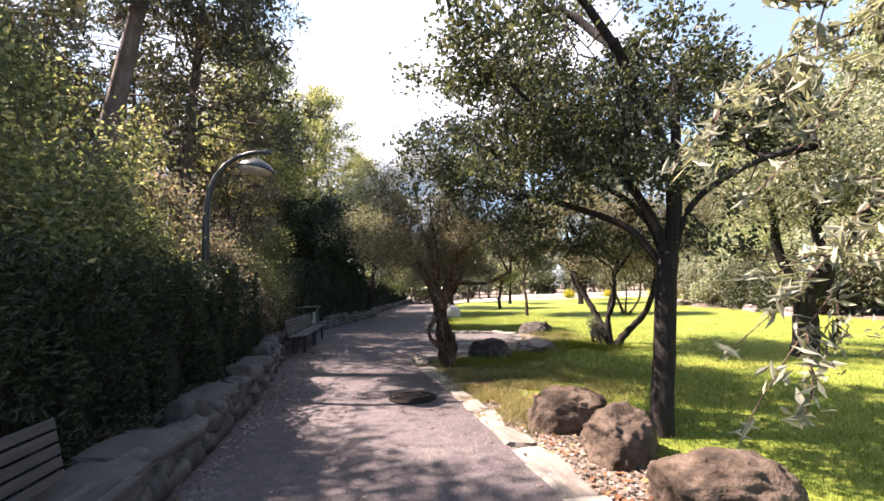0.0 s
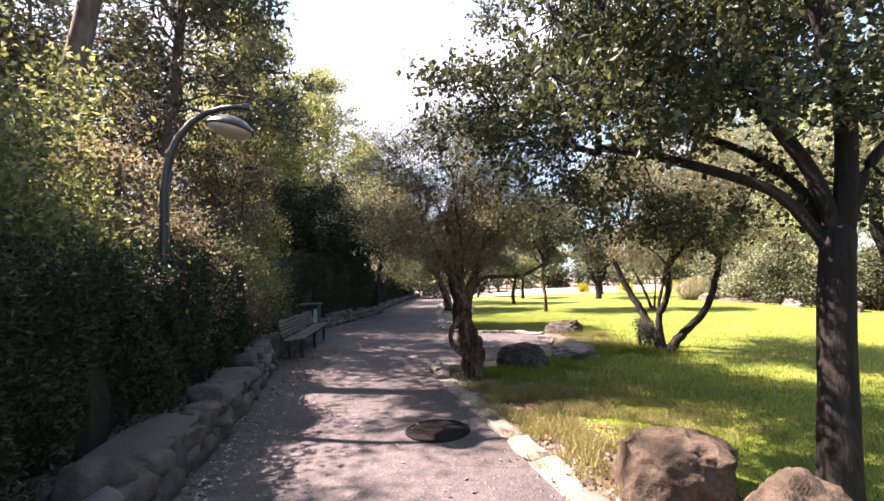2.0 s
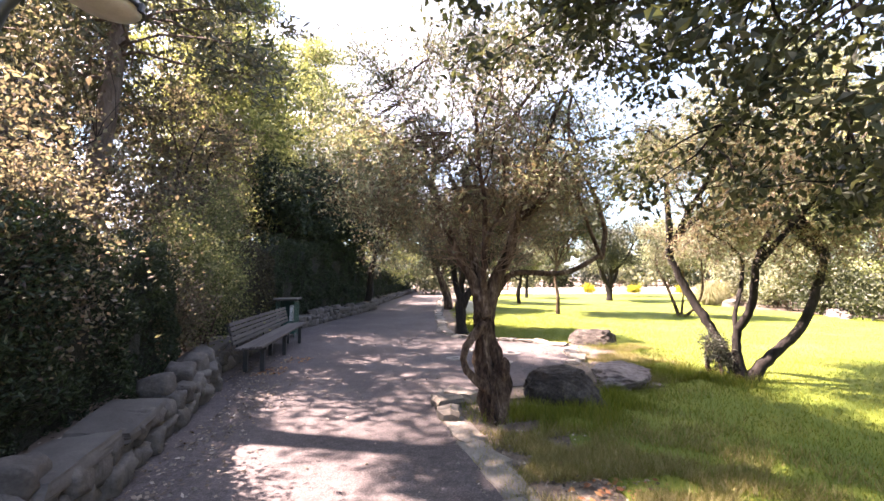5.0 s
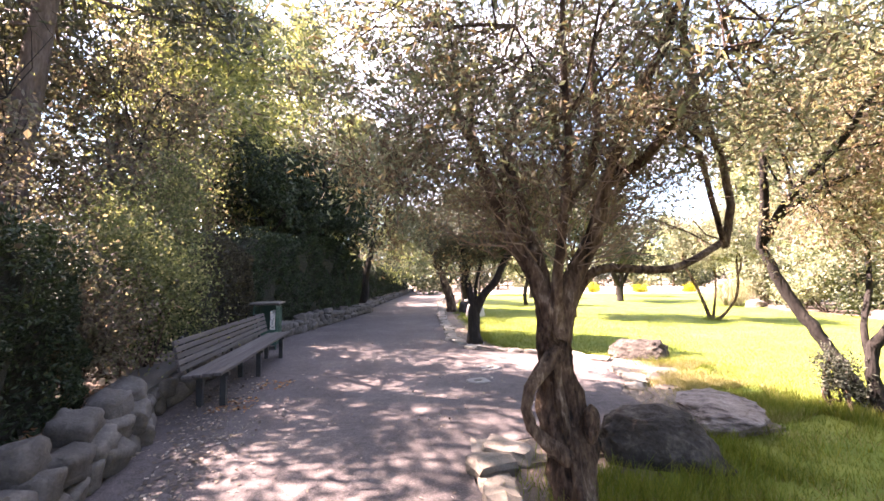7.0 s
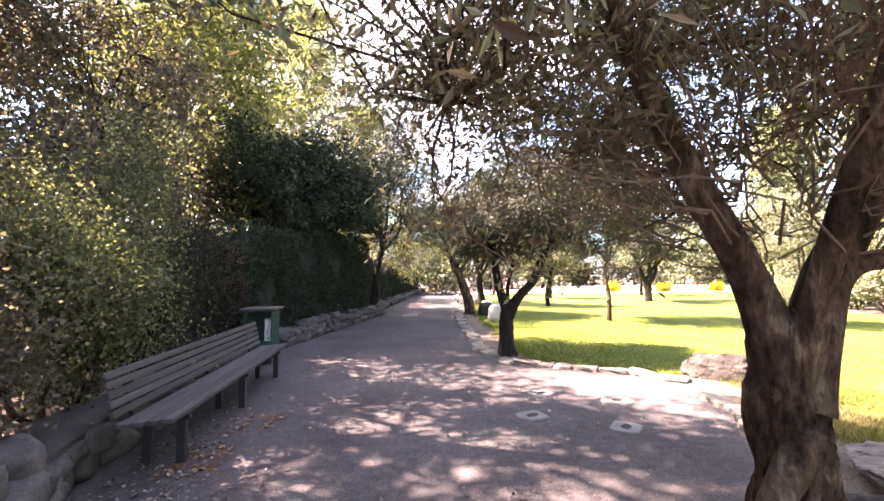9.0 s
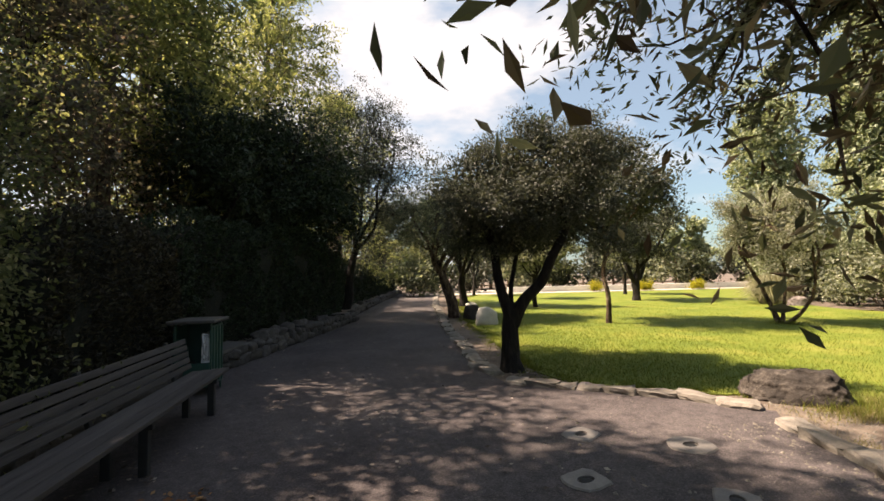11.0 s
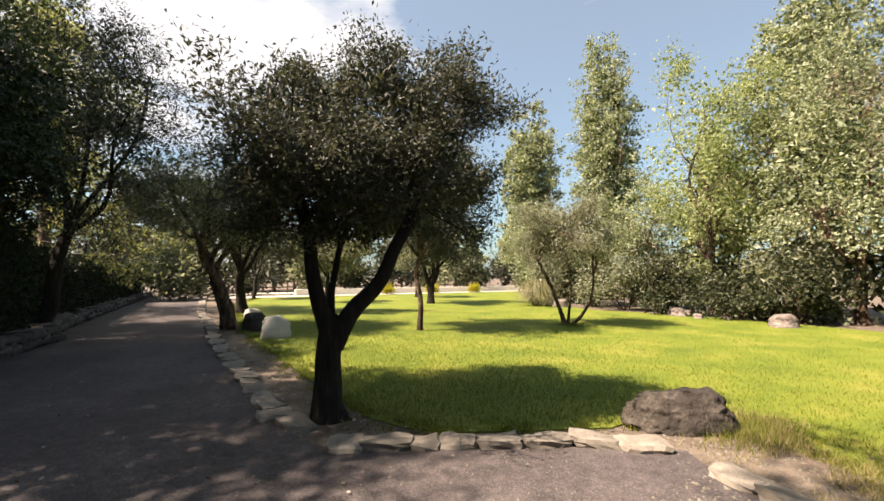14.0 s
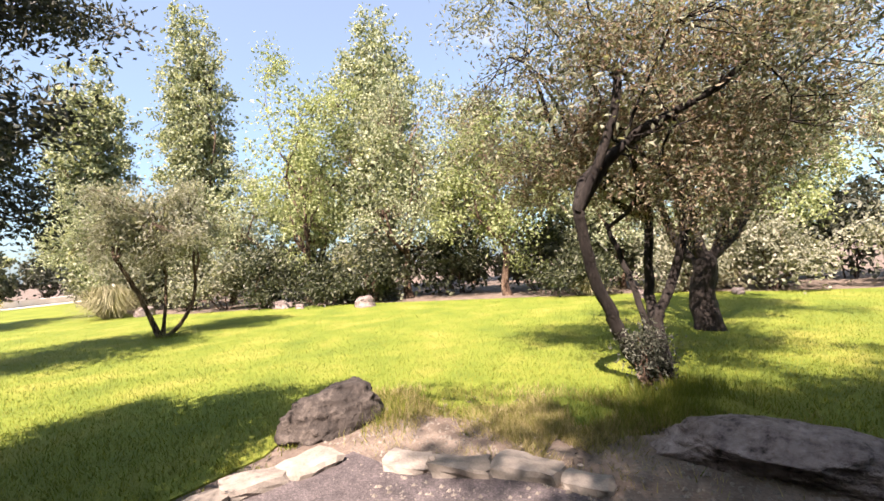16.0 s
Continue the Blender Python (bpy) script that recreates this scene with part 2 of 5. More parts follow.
M["straw"] = leaf_mat("pale_reed", [(0.0, (0.116, 0.116, 0.053)), (0.6, (0.201, 0.190, 0.106)), (1.0, (0.290, 0.264, 0.169))], 0.26, 0.6, 0.3, 1.3)
M["flower"] = leaf_mat("yellow_bush_leaf", [(0.0, (0.196, 0.196, 0.014)), (1.0, (0.434, 0.385, 0.028))], 0.35, 0.6, 0.3, 1.3)
# near-black fill for hedge insides: shade between the twigs as a colour
M["twigshade"] = surface("inner_twig_shade", [(0.3, (0.008, 0.009, 0.006)), (0.7, (0.023, 0.024, 0.015))], 9, 60, 1.0, 1.0, 0.05)
M["slat"] = surface("weathered_bench_timber", [(0.3, (0.032, 0.027, 0.027)), (0.5, (0.060, 0.054, 0.053)), (0.7, (0.102, 0.093, 0.088))], 14, 90, 0.75, 0.4, 0.004, (1, 0.06, 1), vary=0.15)
M["blackmetal"] = surface("dark_painted_steel", [(0.3, (0.012, 0.013, 0.015)), (0.7, (0.030, 0.032, 0.033))], 12, 90, 0.5, 0.15, 0.002, spec=0.5)
M["lampmetal"] = surface("grey_green_painted_steel", [(0.3, (0.013, 0.017, 0.017)), (0.7, (0.030, 0.034, 0.034))], 10, 90, 0.45, 0.15, 0.002, spec=0.5)
M["binpaint"] = surface("green_painted_steel", [(0.3, (0.015, 0.055, 0.042)), (0.7, (0.027, 0.084, 0.065))], 7, 90, 0.5, 0.15, 0.002, spec=0.5)
M["binbag"] = surface("white_liner", [(0.3, (0.55, 0.56, 0.55)), (0.7, (0.75, 0.75, 0.73))], 9, 50, 0.6, 0.5, 0.01)
M["diffuser"] = surface("milky_lamp_glass", [(0.3, (0.42, 0.40, 0.35)), (0.7, (0.60, 0.57, 0.50))], 12, 70, 0.35, 0.05, 0.002, spec=0.5)
M["iron"] = surface("dark_cast_iron", [(0.3, (0.004, 0.003, 0.003)), (0.7, (0.013, 0.011, 0.011))], 14, 90, 0.9, 0.5, 0.004, spec=0.1)
M["concrete"] = surface("pale_concrete", [(0.3, (0.118, 0.108, 0.102)), (0.5, (0.177, 0.164, 0.154)), (0.7, (0.237, 0.220, 0.204))], 7, 70, 0.9, 0.4, 0.006, vary=0.1)
M["whitewall"] = surface("whitewashed_masonry", [(0.3, (0.52, 0.50, 0.47)), (0.7, (0.74, 0.72, 0.68))], 2, 40, 0.9, 0.3, 0.01)
M["gravelroad"] = surface("pale_gravel", [(0.3, (0.38, 0.34, 0.28)), (0.7, (0.58, 0.53, 0.45))], 2, 60, 0.95, 0.5, 0.02)
M["timber"] = surface("brown_fence_timber", [(0.3, (0.046, 0.033, 0.023)), (0.7, (0.119, 0.086, 0.059))], 8, 60, 0.85, 0.4, 0.005)
M["duct"] = surface("black_plastic_cap", [(0.3, (0.008, 0.008, 0.009)), (0.7, (0.020, 0.020, 0.020))], 9, 60, 0.6, 0.2, 0.002)


# ---- mesh helpers ----
def raw_mesh(name, verts, faces, material, smooth=False):
    """A mesh from arrays; faces all have the same corner count."""
    v = np.asarray(verts, dtype=np.float32)
    f = np.asarray(faces, dtype=np.int32)
    me = bpy.data.meshes.new(name)
    k = f.shape[1]
    me.vertices.add(len(v))
    me.vertices.foreach_set("co", v.ravel())
    me.loops.add(f.size)
    me.loops.foreach_set("vertex_index", f.ravel())
    me.polygons.add(len(f))
    me.polygons.foreach_set("loop_start", np.arange(0, f.size, k, dtype=np.int32))
    me.polygons.foreach_set("use_smooth", np.full(len(f), smooth))
    me.update(calc_edges=True)
    me.materials.append(material)
    return me


def put(name, verts, faces, material, parent=None, label="", smooth=False):
    ob = new(name, raw_mesh(name, verts, faces, material, smooth))
    if parent:
        ob.parent = parent
    if label:
        tagged(ob, label)
    return ob


def part(name, bm, material, parent=None, label="", smooth=False):
    me = bpy.data.meshes.new(name)
    for f in bm.faces:
        f.smooth = smooth
    bm.to_mesh(me)
    bm.free()
    me.materials.append(material)
    ob = new(name, me)
    if parent:
        ob.parent = parent
    if label:
        tagged(ob, label)
    return ob


def thing(name, loc=(0, 0, 0), rz=0.0, label="", category="", group="", kind=""):
    ob = new(name)
    ob.matrix_basis = pose(*loc, 0, 0, rz)
    ob.empty_display_size = 0.2
    return tagged(ob, label, category, group, kind)


def box_bm(x0, x1, y0, y1, z0, z1, bevel=0.0, cuts=0):
    bm = bmesh.new()
    bmesh.ops.create_cube(bm, size=1.0)
    for v in bm.verts:
        v.co = Vector(((x0 + x1) / 2 + v.co.x * (x1 - x0), (y0 + y1) / 2 + v.co.y * (y1 - y0), (z0 + z1) / 2 + v.co.z * (z1 - z0)))
    if cuts:
        bmesh.ops.subdivide_edges(bm, edges=bm.edges[:], cuts=cuts, use_grid_fill=True)
    if bevel:
        bmesh.ops.bevel(bm, geom=bm.edges[:], offset=bevel, segments=2, affect="EDGES", profile=0.5)
    return bm


def tube(points, radii, sides=8, rough=0.0, seed=0.0):
    """A tapered tube along points: arrays of vertices and quads."""
    p = np.asarray(points, dtype=float)
    r = np.asarray(radii, dtype=float)
    n = len(p)
    tan = np.gradient(p, axis=0)
    tan /= np.linalg.norm(tan, axis=1)[:, None] + 1e-9
    ref = np.where(np.abs(tan[:, 2:3]) > 0.9, np.array([[1.0, 0, 0]]), np.array([[0, 0, 1.0]]))
    if np.abs(tan[:, 2]).min() > 0.35:
        ref = np.tile(np.array([[1.0, 0, 0]]), (n, 1))
    elif np.abs(tan[:, 1]).max() < 0.5:
        ref = np.tile(np.array([[0, 1.0, 0]]), (n, 1))
    u = np.cross(tan, ref)
    u /= np.linalg.norm(u, axis=1)[:, None] + 1e-9
    w = np.cross(tan, u)
    a = np.linspace(0, 2 * np.pi, sides, endpoint=False)
    rr = np.tile(r[:, None], (1, sides))
    if rough:
        for i in range(n):
            for j in range(sides):
                q = Vector((math.cos(a[j]) * 1.3 + seed, math.sin(a[j]) * 1.3, p[i, 2] * 1.1))
                q2 = Vector((math.cos(a[j]) * 3.1 + seed, math.sin(a[j]) * 3.1 + 7, p[i, 2] * 4.0))
                rr[i, j] *= 1 + rough * (noise.noise(q) * 1.0 + noise.noise(q2) * 0.6 + 0.22 * math.sin(4 * a[j] + p[i, 2] * 2.4 + seed))
        if rough >= 0.45:
            for i in range(n):
                for j in range(sides):
                    tw = a[j] + p[i, 2] * 0.9
                    q = Vector((math.cos(tw) * 2.0 + seed, math.sin(tw) * 2.0, p[i, 2] * 1.3))
                    q2 = Vector((math.cos(tw) * 3.6, math.sin(tw) * 3.6 + seed, p[i, 2] * 5.5))
                    rr[i, j] *= 1.08 - 0.62 * (0.5 - abs(noise.noise(q))) ** 2 * 2 + 0.20 * max(0.0, noise.noise(q2)) - 0.12 * abs(noise.noise(q2 * 2.1))
    v = p[:, None, :] + rr[:, :, None] * (np.cos(a)[None, :, None] * u[:, None, :] + np.sin(a)[None, :, None] * w[:, None, :])
    v = v.reshape(-1, 3)
    i, j = np.meshgrid(np.arange(n - 1), np.arange(sides), indexing="ij")
    j2 = (j + 1) % sides
    f = np.stack([i * sides + j, i * sides + j2, (i + 1) * sides + j2, (i + 1) * sides + j], axis=-1).reshape(-1, 4)
    return v, f


def join(chunks):
    vs, fs, off = [], [], 0
    for v, f in chunks:
        vs.append(v)
        fs.append(f + off)
        off += len(v)
    return np.vstack(vs), np.vstack(fs)


def unit(a):
    return a / (np.linalg.norm(a, axis=1)[:, None] + 1e-9)


def leaf_quads(centres, length, width, rng, droop=0.0, outward=None, spread=1.0):
    """Small folded rhombic leaves, one quad each."""
    n = len(centres)
    d = rng.normal(size=(n, 3)) * spread
    if outward is not None:
        d = d + outward
    d[:, 2] -= droop
    d = unit(d)
    s = unit(np.cross(d, rng.normal(size=(n, 3))))
    nn = np.cross(d, s)
    ln = (length * rng.uniform(0.65, 1.25, n))[:, None]
    wd = (width * rng.uniform(0.7, 1.3, n))[:, None]
    b = centres - d * ln * 0.5
    t = centres + d * ln * 0.5
    m = centres + nn * wd * 0.25
    v = np.stack([b, m + s * wd * 0.5, t, m - s * wd * 0.5], axis=1).reshape(-1, 3)
    return v, np.arange(4 * n, dtype=np.int32).reshape(-1, 4)


def bend(a, b, rng, wob=0.12, n=6, lift=0.0):
    """A crooked path from a to b."""
    a, b = np.asarray(a, float), np.asarray(b, float)
    t = np.linspace(0, 1, n)[:, None]
    p = a + (b - a) * t
    ln = np.linalg.norm(b - a)
    w = rng.normal(size=(3, 3)) * wob * ln * 0.42
    p += np.sin(t * np.pi) * w[0] + np.sin(t * 2 * np.pi) * w[1] * 0.6 + np.sin(t * 3 * np.pi) * w[2] * 0.35
    p[:, 2] += (np.sin(t * np.pi) * lift * ln)[:, 0]
    return p


def crown_points(rng, n, centre, radii, shell=0.5, gap=0.0, freq=1.2, seed=0.0, flat=0.0, lump=0.0):
    """Cluster centres in an uneven crown: more towards the skin, gathered on boughs, with gaps between."""
    out = []
    c, r = np.asarray(centre), np.asarray(radii)
    if lump:
        boughs = crown_points(rng, max(14, n // 8), c, r * (1 - lump * 0.6), shell * 0.8, gap, freq, seed, flat)
        own = boughs[rng.integers(0, len(boughs), n)]
        return own + np.clip(rng.normal(size=(n, 3)), -1.7, 1.7) * r * lump * np.array([1, 1, 0.75])
    while len(out) < n:
        d = rng.normal(size=3)
        d /= np.linalg.norm(d)
        q = Vector((d[0] * 1.7 + seed, d[1] * 1.7, d[2] * 1.7))
        edge = 1.0 + 0.28 * noise.noise(q) + 0.16 * noise.noise(q * 2.7)
        rad = rng.uniform(0, 1) ** shell * edge
        if d[2] < 0:
            d = d * np.array([1, 1, 1 - flat])
        p = c + d * r * rad
        if gap and noise.noise(Vector(p * freq) + Vector((seed, 3, 5))) < gap - 0.5:
            continue
        out.append(p)
    return np.array(out)


def tree(name, base, fork, limbs, crown, leafmat, barkmat, label, category="tree", group="", r0=0.14, rf=0.11, n_clusters=260, leaves=130,
         leaf=(0.06, 0.02), cl=0.26, gap=0.12, shell=0.45, seed=1, rough=0.25, sides=14, droop=0.2, flat=0.4, stems=None, leafmat2=None, part2=0.0,
         twig=0.010, limb_r=0.6, freq=1.2, flare=1.45, box_low=0.3, inner=0.10, wob=0.07, n_twigs=240, mains=None, lump=0.14):
    """A tree: tapered trunk, crooked limbs with branches and twigs, and a crown of single leaves in clumps."""
    rng = np.random.default_rng(seed)
    base, fork = np.array(base, float), np.array(fork, float)
    c, r = np.array(crown[0], float), np.array(crown[1], float)
    ob = thing(name, base, 0, label, category, group)
    inv = -base
    centres = crown_points(rng, n_clusters, c, r, shell, gap, freq, seed * 1.37, flat, lump)
    # trunk or several stems
    nodes = []
    starts = []
    if stems:
        for k, (top, rs, nl) in enumerate(stems):
            way = np.array([base + (np.array(top[0], float) - base) * np.array([0.06, 0.06, 0]) - np.array([0, 0, 0.08])] + list(top), float)
            top = way[-1]
            q = np.linspace(0, 1, len(way))
            p = np.stack([np.interp(np.linspace(0, 1, 22), q, way[:, i]) for i in range(3)], 1)
            for _ in range(6):
                p[1:-1] = (p[:-2] + p[1:-1] * 2 + p[2:]) / 4
            p[2:-1] += rng.normal(size=(19, 3)) * rs * 0.12
            tip_dir = unit((p[-1] - p[-3])[None])[0]
            p = np.vstack([p, p[-1] + tip_dir * rs * 0.5, p[-1] + tip_dir * rs * 0.8])
            v, f = tube(p + inv, np.concatenate([np.linspace(rs, rs * 0.75, 22) + rs * 0.7 * np.exp(-np.linspace(0, 9, 22)), [rs * 0.5, 0.004]]), sides, rough, seed + k)
            put("trunk" if k == 0 else "stem", v, f, barkmat, ob, smooth=True)
            starts += [(np.array(top, float), rs * 0.75)] * nl
    else:
        n = 56 if rough >= 0.45 else 30 if rough > 0.25 else 14
        p = bend(base + np.array([0, 0, -0.14]), fork, rng, wob, n)
        t = np.linspace(0, 1, n)
        rad = r0 + (rf - r0) * t
        rad = rad * (1 + (flare - 1) * np.exp(-t * 7)) * (1 - (0.26 if rough >= 0.45 else 0.06) * np.clip((t - 0.78) / 0.22, 0, 1) if mains else 1)
        up = unit((p[-1] - p[-3])[None])[0]
        p = np.vstack([p, p[-1] + up * rf * 0.6, p[-1] + up * rf * 0.95, p[-1] + up * rf * 1.05])
        rad = np.concatenate([rad, [rf * 0.6, rf * 0.35, 0.005]])
        v, f = tube(p + inv, rad, 44 if rough >= 0.45 else sides + 4, rough, seed)
        put("trunk", v, f, barkmat, ob, smooth=True)
        starts = [(fork, rf * limb_r)] * limbs
        for k, (end, rm) in enumerate(mains or []):
            if isinstance(end, list):
                way = np.array([fork - np.array([0, 0, 0.20])] + end, float)
                q = np.linspace(0, len(way) - 1, 20)
                mp = np.stack([np.interp(q, np.arange(len(way)), way[:, i]) for i in range(3)], 1)
                for _ in range(3):
                    mp[1:-1] = (mp[:-2] + mp[1:-1] * 2 + mp[2:]) / 4
                end = end[-1]
                nodes += [(w, rm * 0.6) for w in mp[6:]]
            else:
                mp = bend(fork - np.array([0, 0, 0.06]), end, rng, 0.07, 8)
            tt = np.linspace(0, 1, len(mp))
            v, f = tube(mp + inv, rm * (1.10 - 0.30 * tt + ((0.75 if rough >= 0.45 else 0.40) * np.exp(-tt * 6) if rough > 0.2 else 0)), 14, rough * 0.4, seed + 11 * k)
            put("limb", v, f, barkmat, ob, smooth=True)
            starts += [(np.array(end, float), rm * 0.8)] * 2
    twigs = []
    ang0 = rng.uniform(0, 6.28)
    for k, (s, rs) in enumerate(starts):
        a = ang0 + 2 * np.pi * k / len(starts) + rng.uniform(-0.3, 0.3)
        if mains:
            d = s - fork
            a = math.atan2(d[1], d[0]) + rng.uniform(-0.7, 0.7)
        rr = rng.uniform(0.35, 0.75)
        end = c + r * np.array([math.cos(a) * rr, math.sin(a) * rr, rng.uniform(-0.1, 0.55)])
        lp = bend(s - np.array([0, 0, 0.05]), end, rng, 0.16, 9, 0.05)
        v, f = tube(lp + inv, np.linspace(rs, max(rs * 0.22, 0.012), 9), 8, rough * 0.6, seed + k * 3)
        chunks = [(v, f)]
        nodes += [(q, rs * (1 - 0.75 * i / 8)) for i, q in enumerate(lp)][2:]
        for b in range(5):
            i = rng.integers(3, 9)
            e2 = centres[rng.integers(0, len(centres))]
            near = np.argsort(np.linalg.norm(centres - lp[i], axis=1))
            e2 = centres[near[rng.integers(len(near) // 12, max(len(near) // 4, 2))]]
            bp = bend(lp[i], e2, rng, 0.2, 6, 0.04)
            rb = max(rs * 0.42 * (1 - i / 12), 0.009)
            chunks.append(tube(bp + inv, np.linspace(rb, max(rb * 0.3, 0.004), 6), 5, 0, 0))
            nodes += [(q, rb * 0.6) for q in bp[1:]]
        v, f = join(chunks)
        put("limb", v, f, barkmat, ob, smooth=True)
    npos = np.array([q for q, _ in nodes])
    for q in centres[:: max(1, len(centres) // n_twigs)]:
        i = np.argmin(np.linalg.norm(npos - q, axis=1))
        if np.linalg.norm(npos[i] - q) > 0.05:
            bp = bend(npos[i], q, rng, 0.2, 4)
            twigs.append(tube(bp + inv, np.linspace(twig, twig * 0.35, 4), 3))
    if twigs:
        v, f = join(twigs)
        tagged(put("twig_mass", v, f, barkmat, ob), kind="stuff")
    # leaves
    cc = np.repeat(centres, leaves, axis=0)
    off = np.clip(rng.normal(size=cc.shape), -1.45, 1.45) * cl * np.array([1, 1, 0.8]) * rng.uniform(0.3, 1.1, (len(cc), 1))
    pos = cc + off
    outw = unit(pos - c) * 0.7 + np.array([0, 0, 0.25])
    keep = pos[:, 2] > base[2] + box_low
    pos, outw = pos[keep], outw[keep]
    if leafmat2:
        noise_pick = rng.uniform(size=len(pos)) + 0.9 * (np.linalg.norm((pos - c) / r, axis=1) - 0.75) + 0.45 * (pos[:, 2] - c[2]) / r[2]
        m2 = noise_pick < part2
        v, f = leaf_quads(pos[m2] + inv, leaf[0], leaf[1], rng, droop, outw[m2])
        put("inner_crown", v, f, leafmat2, ob, "dry brownish inner foliage")
        pos, outw = pos[~m2], outw[~m2]
    chunks = [leaf_quads(pos + inv, leaf[0], leaf[1], rng, droop, outw)]
    # oversized leaves hidden in the crown, added to block light and deepen shadows
    if inner:
        k = int(len(pos) * inner)
        ip = crown_points(rng, k, c, r * 0.74, 0.4, 0, freq, seed * 1.37, flat)
        ip = ip[ip[:, 2] > base[2] + box_low + 0.2]
        chunks.append(leaf_quads(ip + inv, leaf[0] * 1.7, max(leaf[1] * 1.9, leaf[0] * 0.8), rng, 0.0, None))
    v, f = join(chunks)
    put("crown", v, f, leafmat, ob)
    return ob


# ---- ground, path, lawn ----
def slab(name, outline, z0, z1, material, label="", category="", kind="structure"):
    bm = bmesh.new()
    vs = [bm.verts.new((x, y, z1)) for x, y in outline]
    f = bm.faces.new(vs)
    if f.normal.z < 0:
        f.normal_flip()
    ret = bmesh.ops.extrude_face_region(bm, geom=[f])
    low = [g for g in ret["geom"] if isinstance(g, bmesh.types.BMVert)]
    for v in low:
        v.co.z = z0
    bmesh.ops.triangulate(bm, faces=[g for g in bm.faces if len(g.verts) > 4])
    bmesh.ops.recalc_face_normals(bm, faces=bm.faces[:])
    ob = part(name, bm, material)
    return tagged(ob, label, category, "", kind)


def inside(px, py, poly):
    c = np.zeros(len(px), bool)
    n = len(poly)
    for i in range(n):
        (x0, y0), (x1, y1) = poly[i], poly[(i + 1) % n]
        cond = (y0 > py) != (y1 > py)
        xi = (x1 - x0) * (py - y0) / (y1 - y0 + 1e-12) + x0
        c ^= cond & (px < xi)
    return c


def along(line, s):
    """Place and tangent at length s on a polyline."""
    for (x0, y0), (x1, y1) in zip(line, line[1:]):
        d = math.hypot(x1 - x0, y1 - y0)
        if s <= d or (x1, y1) == line[-1]:
            k = s / d
            return Vector((x0 + (x1 - x0) * k, y0 + (y1 - y0) * k)), Vector(((x1 - x0) / d, (y1 - y0) / d))
        s -= d


def length(line):
    return sum(math.hypot(b[0] - a[0], b[1] - a[1]) for a, b in zip(line, line[1:]))


LEFT = [(-1.50, -6.0), (-1.55, 2.0), (-1.72, 5.0), (-1.86, 7.1), (-2.22, 9.9), (-2.52, 10.6), (-2.60, 14.6), (-2.52, 16.5), (-1.45, 20.5), (-0.45, 24.2)]
LEFT2 = [(-0.75, 25.0), (0.05, 30.0), (1.4, 38.0), (3.2, 48.0)]
RIGHT = [(1.42, -6.0), (1.30, 2.0), (1.22, 3.0), (1.12, 4.1), (0.93, 6.05), (0.72, 7.55), (0.60, 8.7), (0.72, 9.35)]
CORNER = [(4.02, 12.62), (3.35, 13.26), (2.66, 13.76), (1.74, 14.45)]
RIGHT2 = [(1.62, 14.95), (1.52, 15.6), (1.85, 18.9), (2.05, 21.4), (2.4, 23.3), (3.2, 30.0), (4.6, 38.0), (6.5, 48.0)]
SIDE = [(3.62, 12.15), (3.55, 11.75), (3.38, 11.3), (3.05, 10.85)]

g = bmesh.new()
bmesh.ops.create_grid(g, x_segments=8, y_segments=8, size=600)
ground = part("ground", g, M["earth"])
ground.location = (0, 0, -0.04)
tagged(ground, "dry brown earth of the park beds and beyond", "ground", "", "structure")

path_outline = RIGHT + [(1.6, 9.55), (2.9, 9.75), (3.05, 10.85)] + SIDE[::-1][1:] + CORNER + RIGHT2 + LEFT2[::-1] + LEFT[::-1]
slab("path", path_outline, -0.06, 0.0, M["asphalt"], "worn purplish grey asphalt path with a side apron", "path")

LAWN = [(2.35, -8), (2.35, 2), (2.25, 4.9), (1.7, 6.2), (1.75, 7.6), (2.2, 9.1), (3.9, 9.3), (4.3, 10.6), (4.6, 11.6), (5.3, 12.2), (5.1, 13.2), (4.1, 13.35), (3.5, 13.75),
        (2.85, 14.2), (2.55, 14.6), (2.42, 15.1), (2.50, 15.9), (2.55, 17), (2.9, 20), (3.2, 23), (4.2, 28), (6, 36), (9, 42), (31, 38), (22, 29), (18.2, 24.5), (17.0, 21.5), (17.3, 17), (16.4, 13.4), (15.5, 10),
        (14.2, 5), (12.4, 1.9), (10, -8)]
slab("lawn", LAWN, -0.06, -0.024, M["lawn"], "sunlit mown green lawn with tree shadows", "lawn")

# bare verges where the kerb is broken
slab("verge", [(0.75, 9.1), (1.0, 9.8), (1.6, 9.9), (2.6, 10.1), (2.8, 10.9), (3.35, 11.2), (4.0, 10.5), (3.9, 9.35), (2.2, 9.1), (0.95, 8.95)], -0.06, -0.008, M["earth"], "trodden bare earth at the end of the bed", "dirt")
slab("verge", [(3.4, 11.9), (3.3, 12.3), (3.3, 12.84), (3.95, 13.2), (5.0, 12.7), (4.5, 11.6), (3.9, 11.3)], -0.06, -0.008, M["earth"], "trodden bare earth between kerb and lawn", "dirt")

# raised bed behind the wall
bed = [(x - 0.30, y) for x, y in LEFT] + [(-0.75, 25.0 + 0.1), (-0.3, 30), (1.0, 38), (2.8, 48), (-30, 60), (-30, -12), (-1.8, -12)]
slab("planting_bed", bed, -0.06, 0.30, M["earth"], "raised bed of dark soil behind the low stone wall", "flower bed")

# pale track and bed beyond the lawn
slab("gravel_track", [(6, 41.5), (34, 37.5), (38, 45), (9, 50)], -0.06, 0.012, M["gravelroad"], "pale sunlit gravel track beyond the lawn", "road")


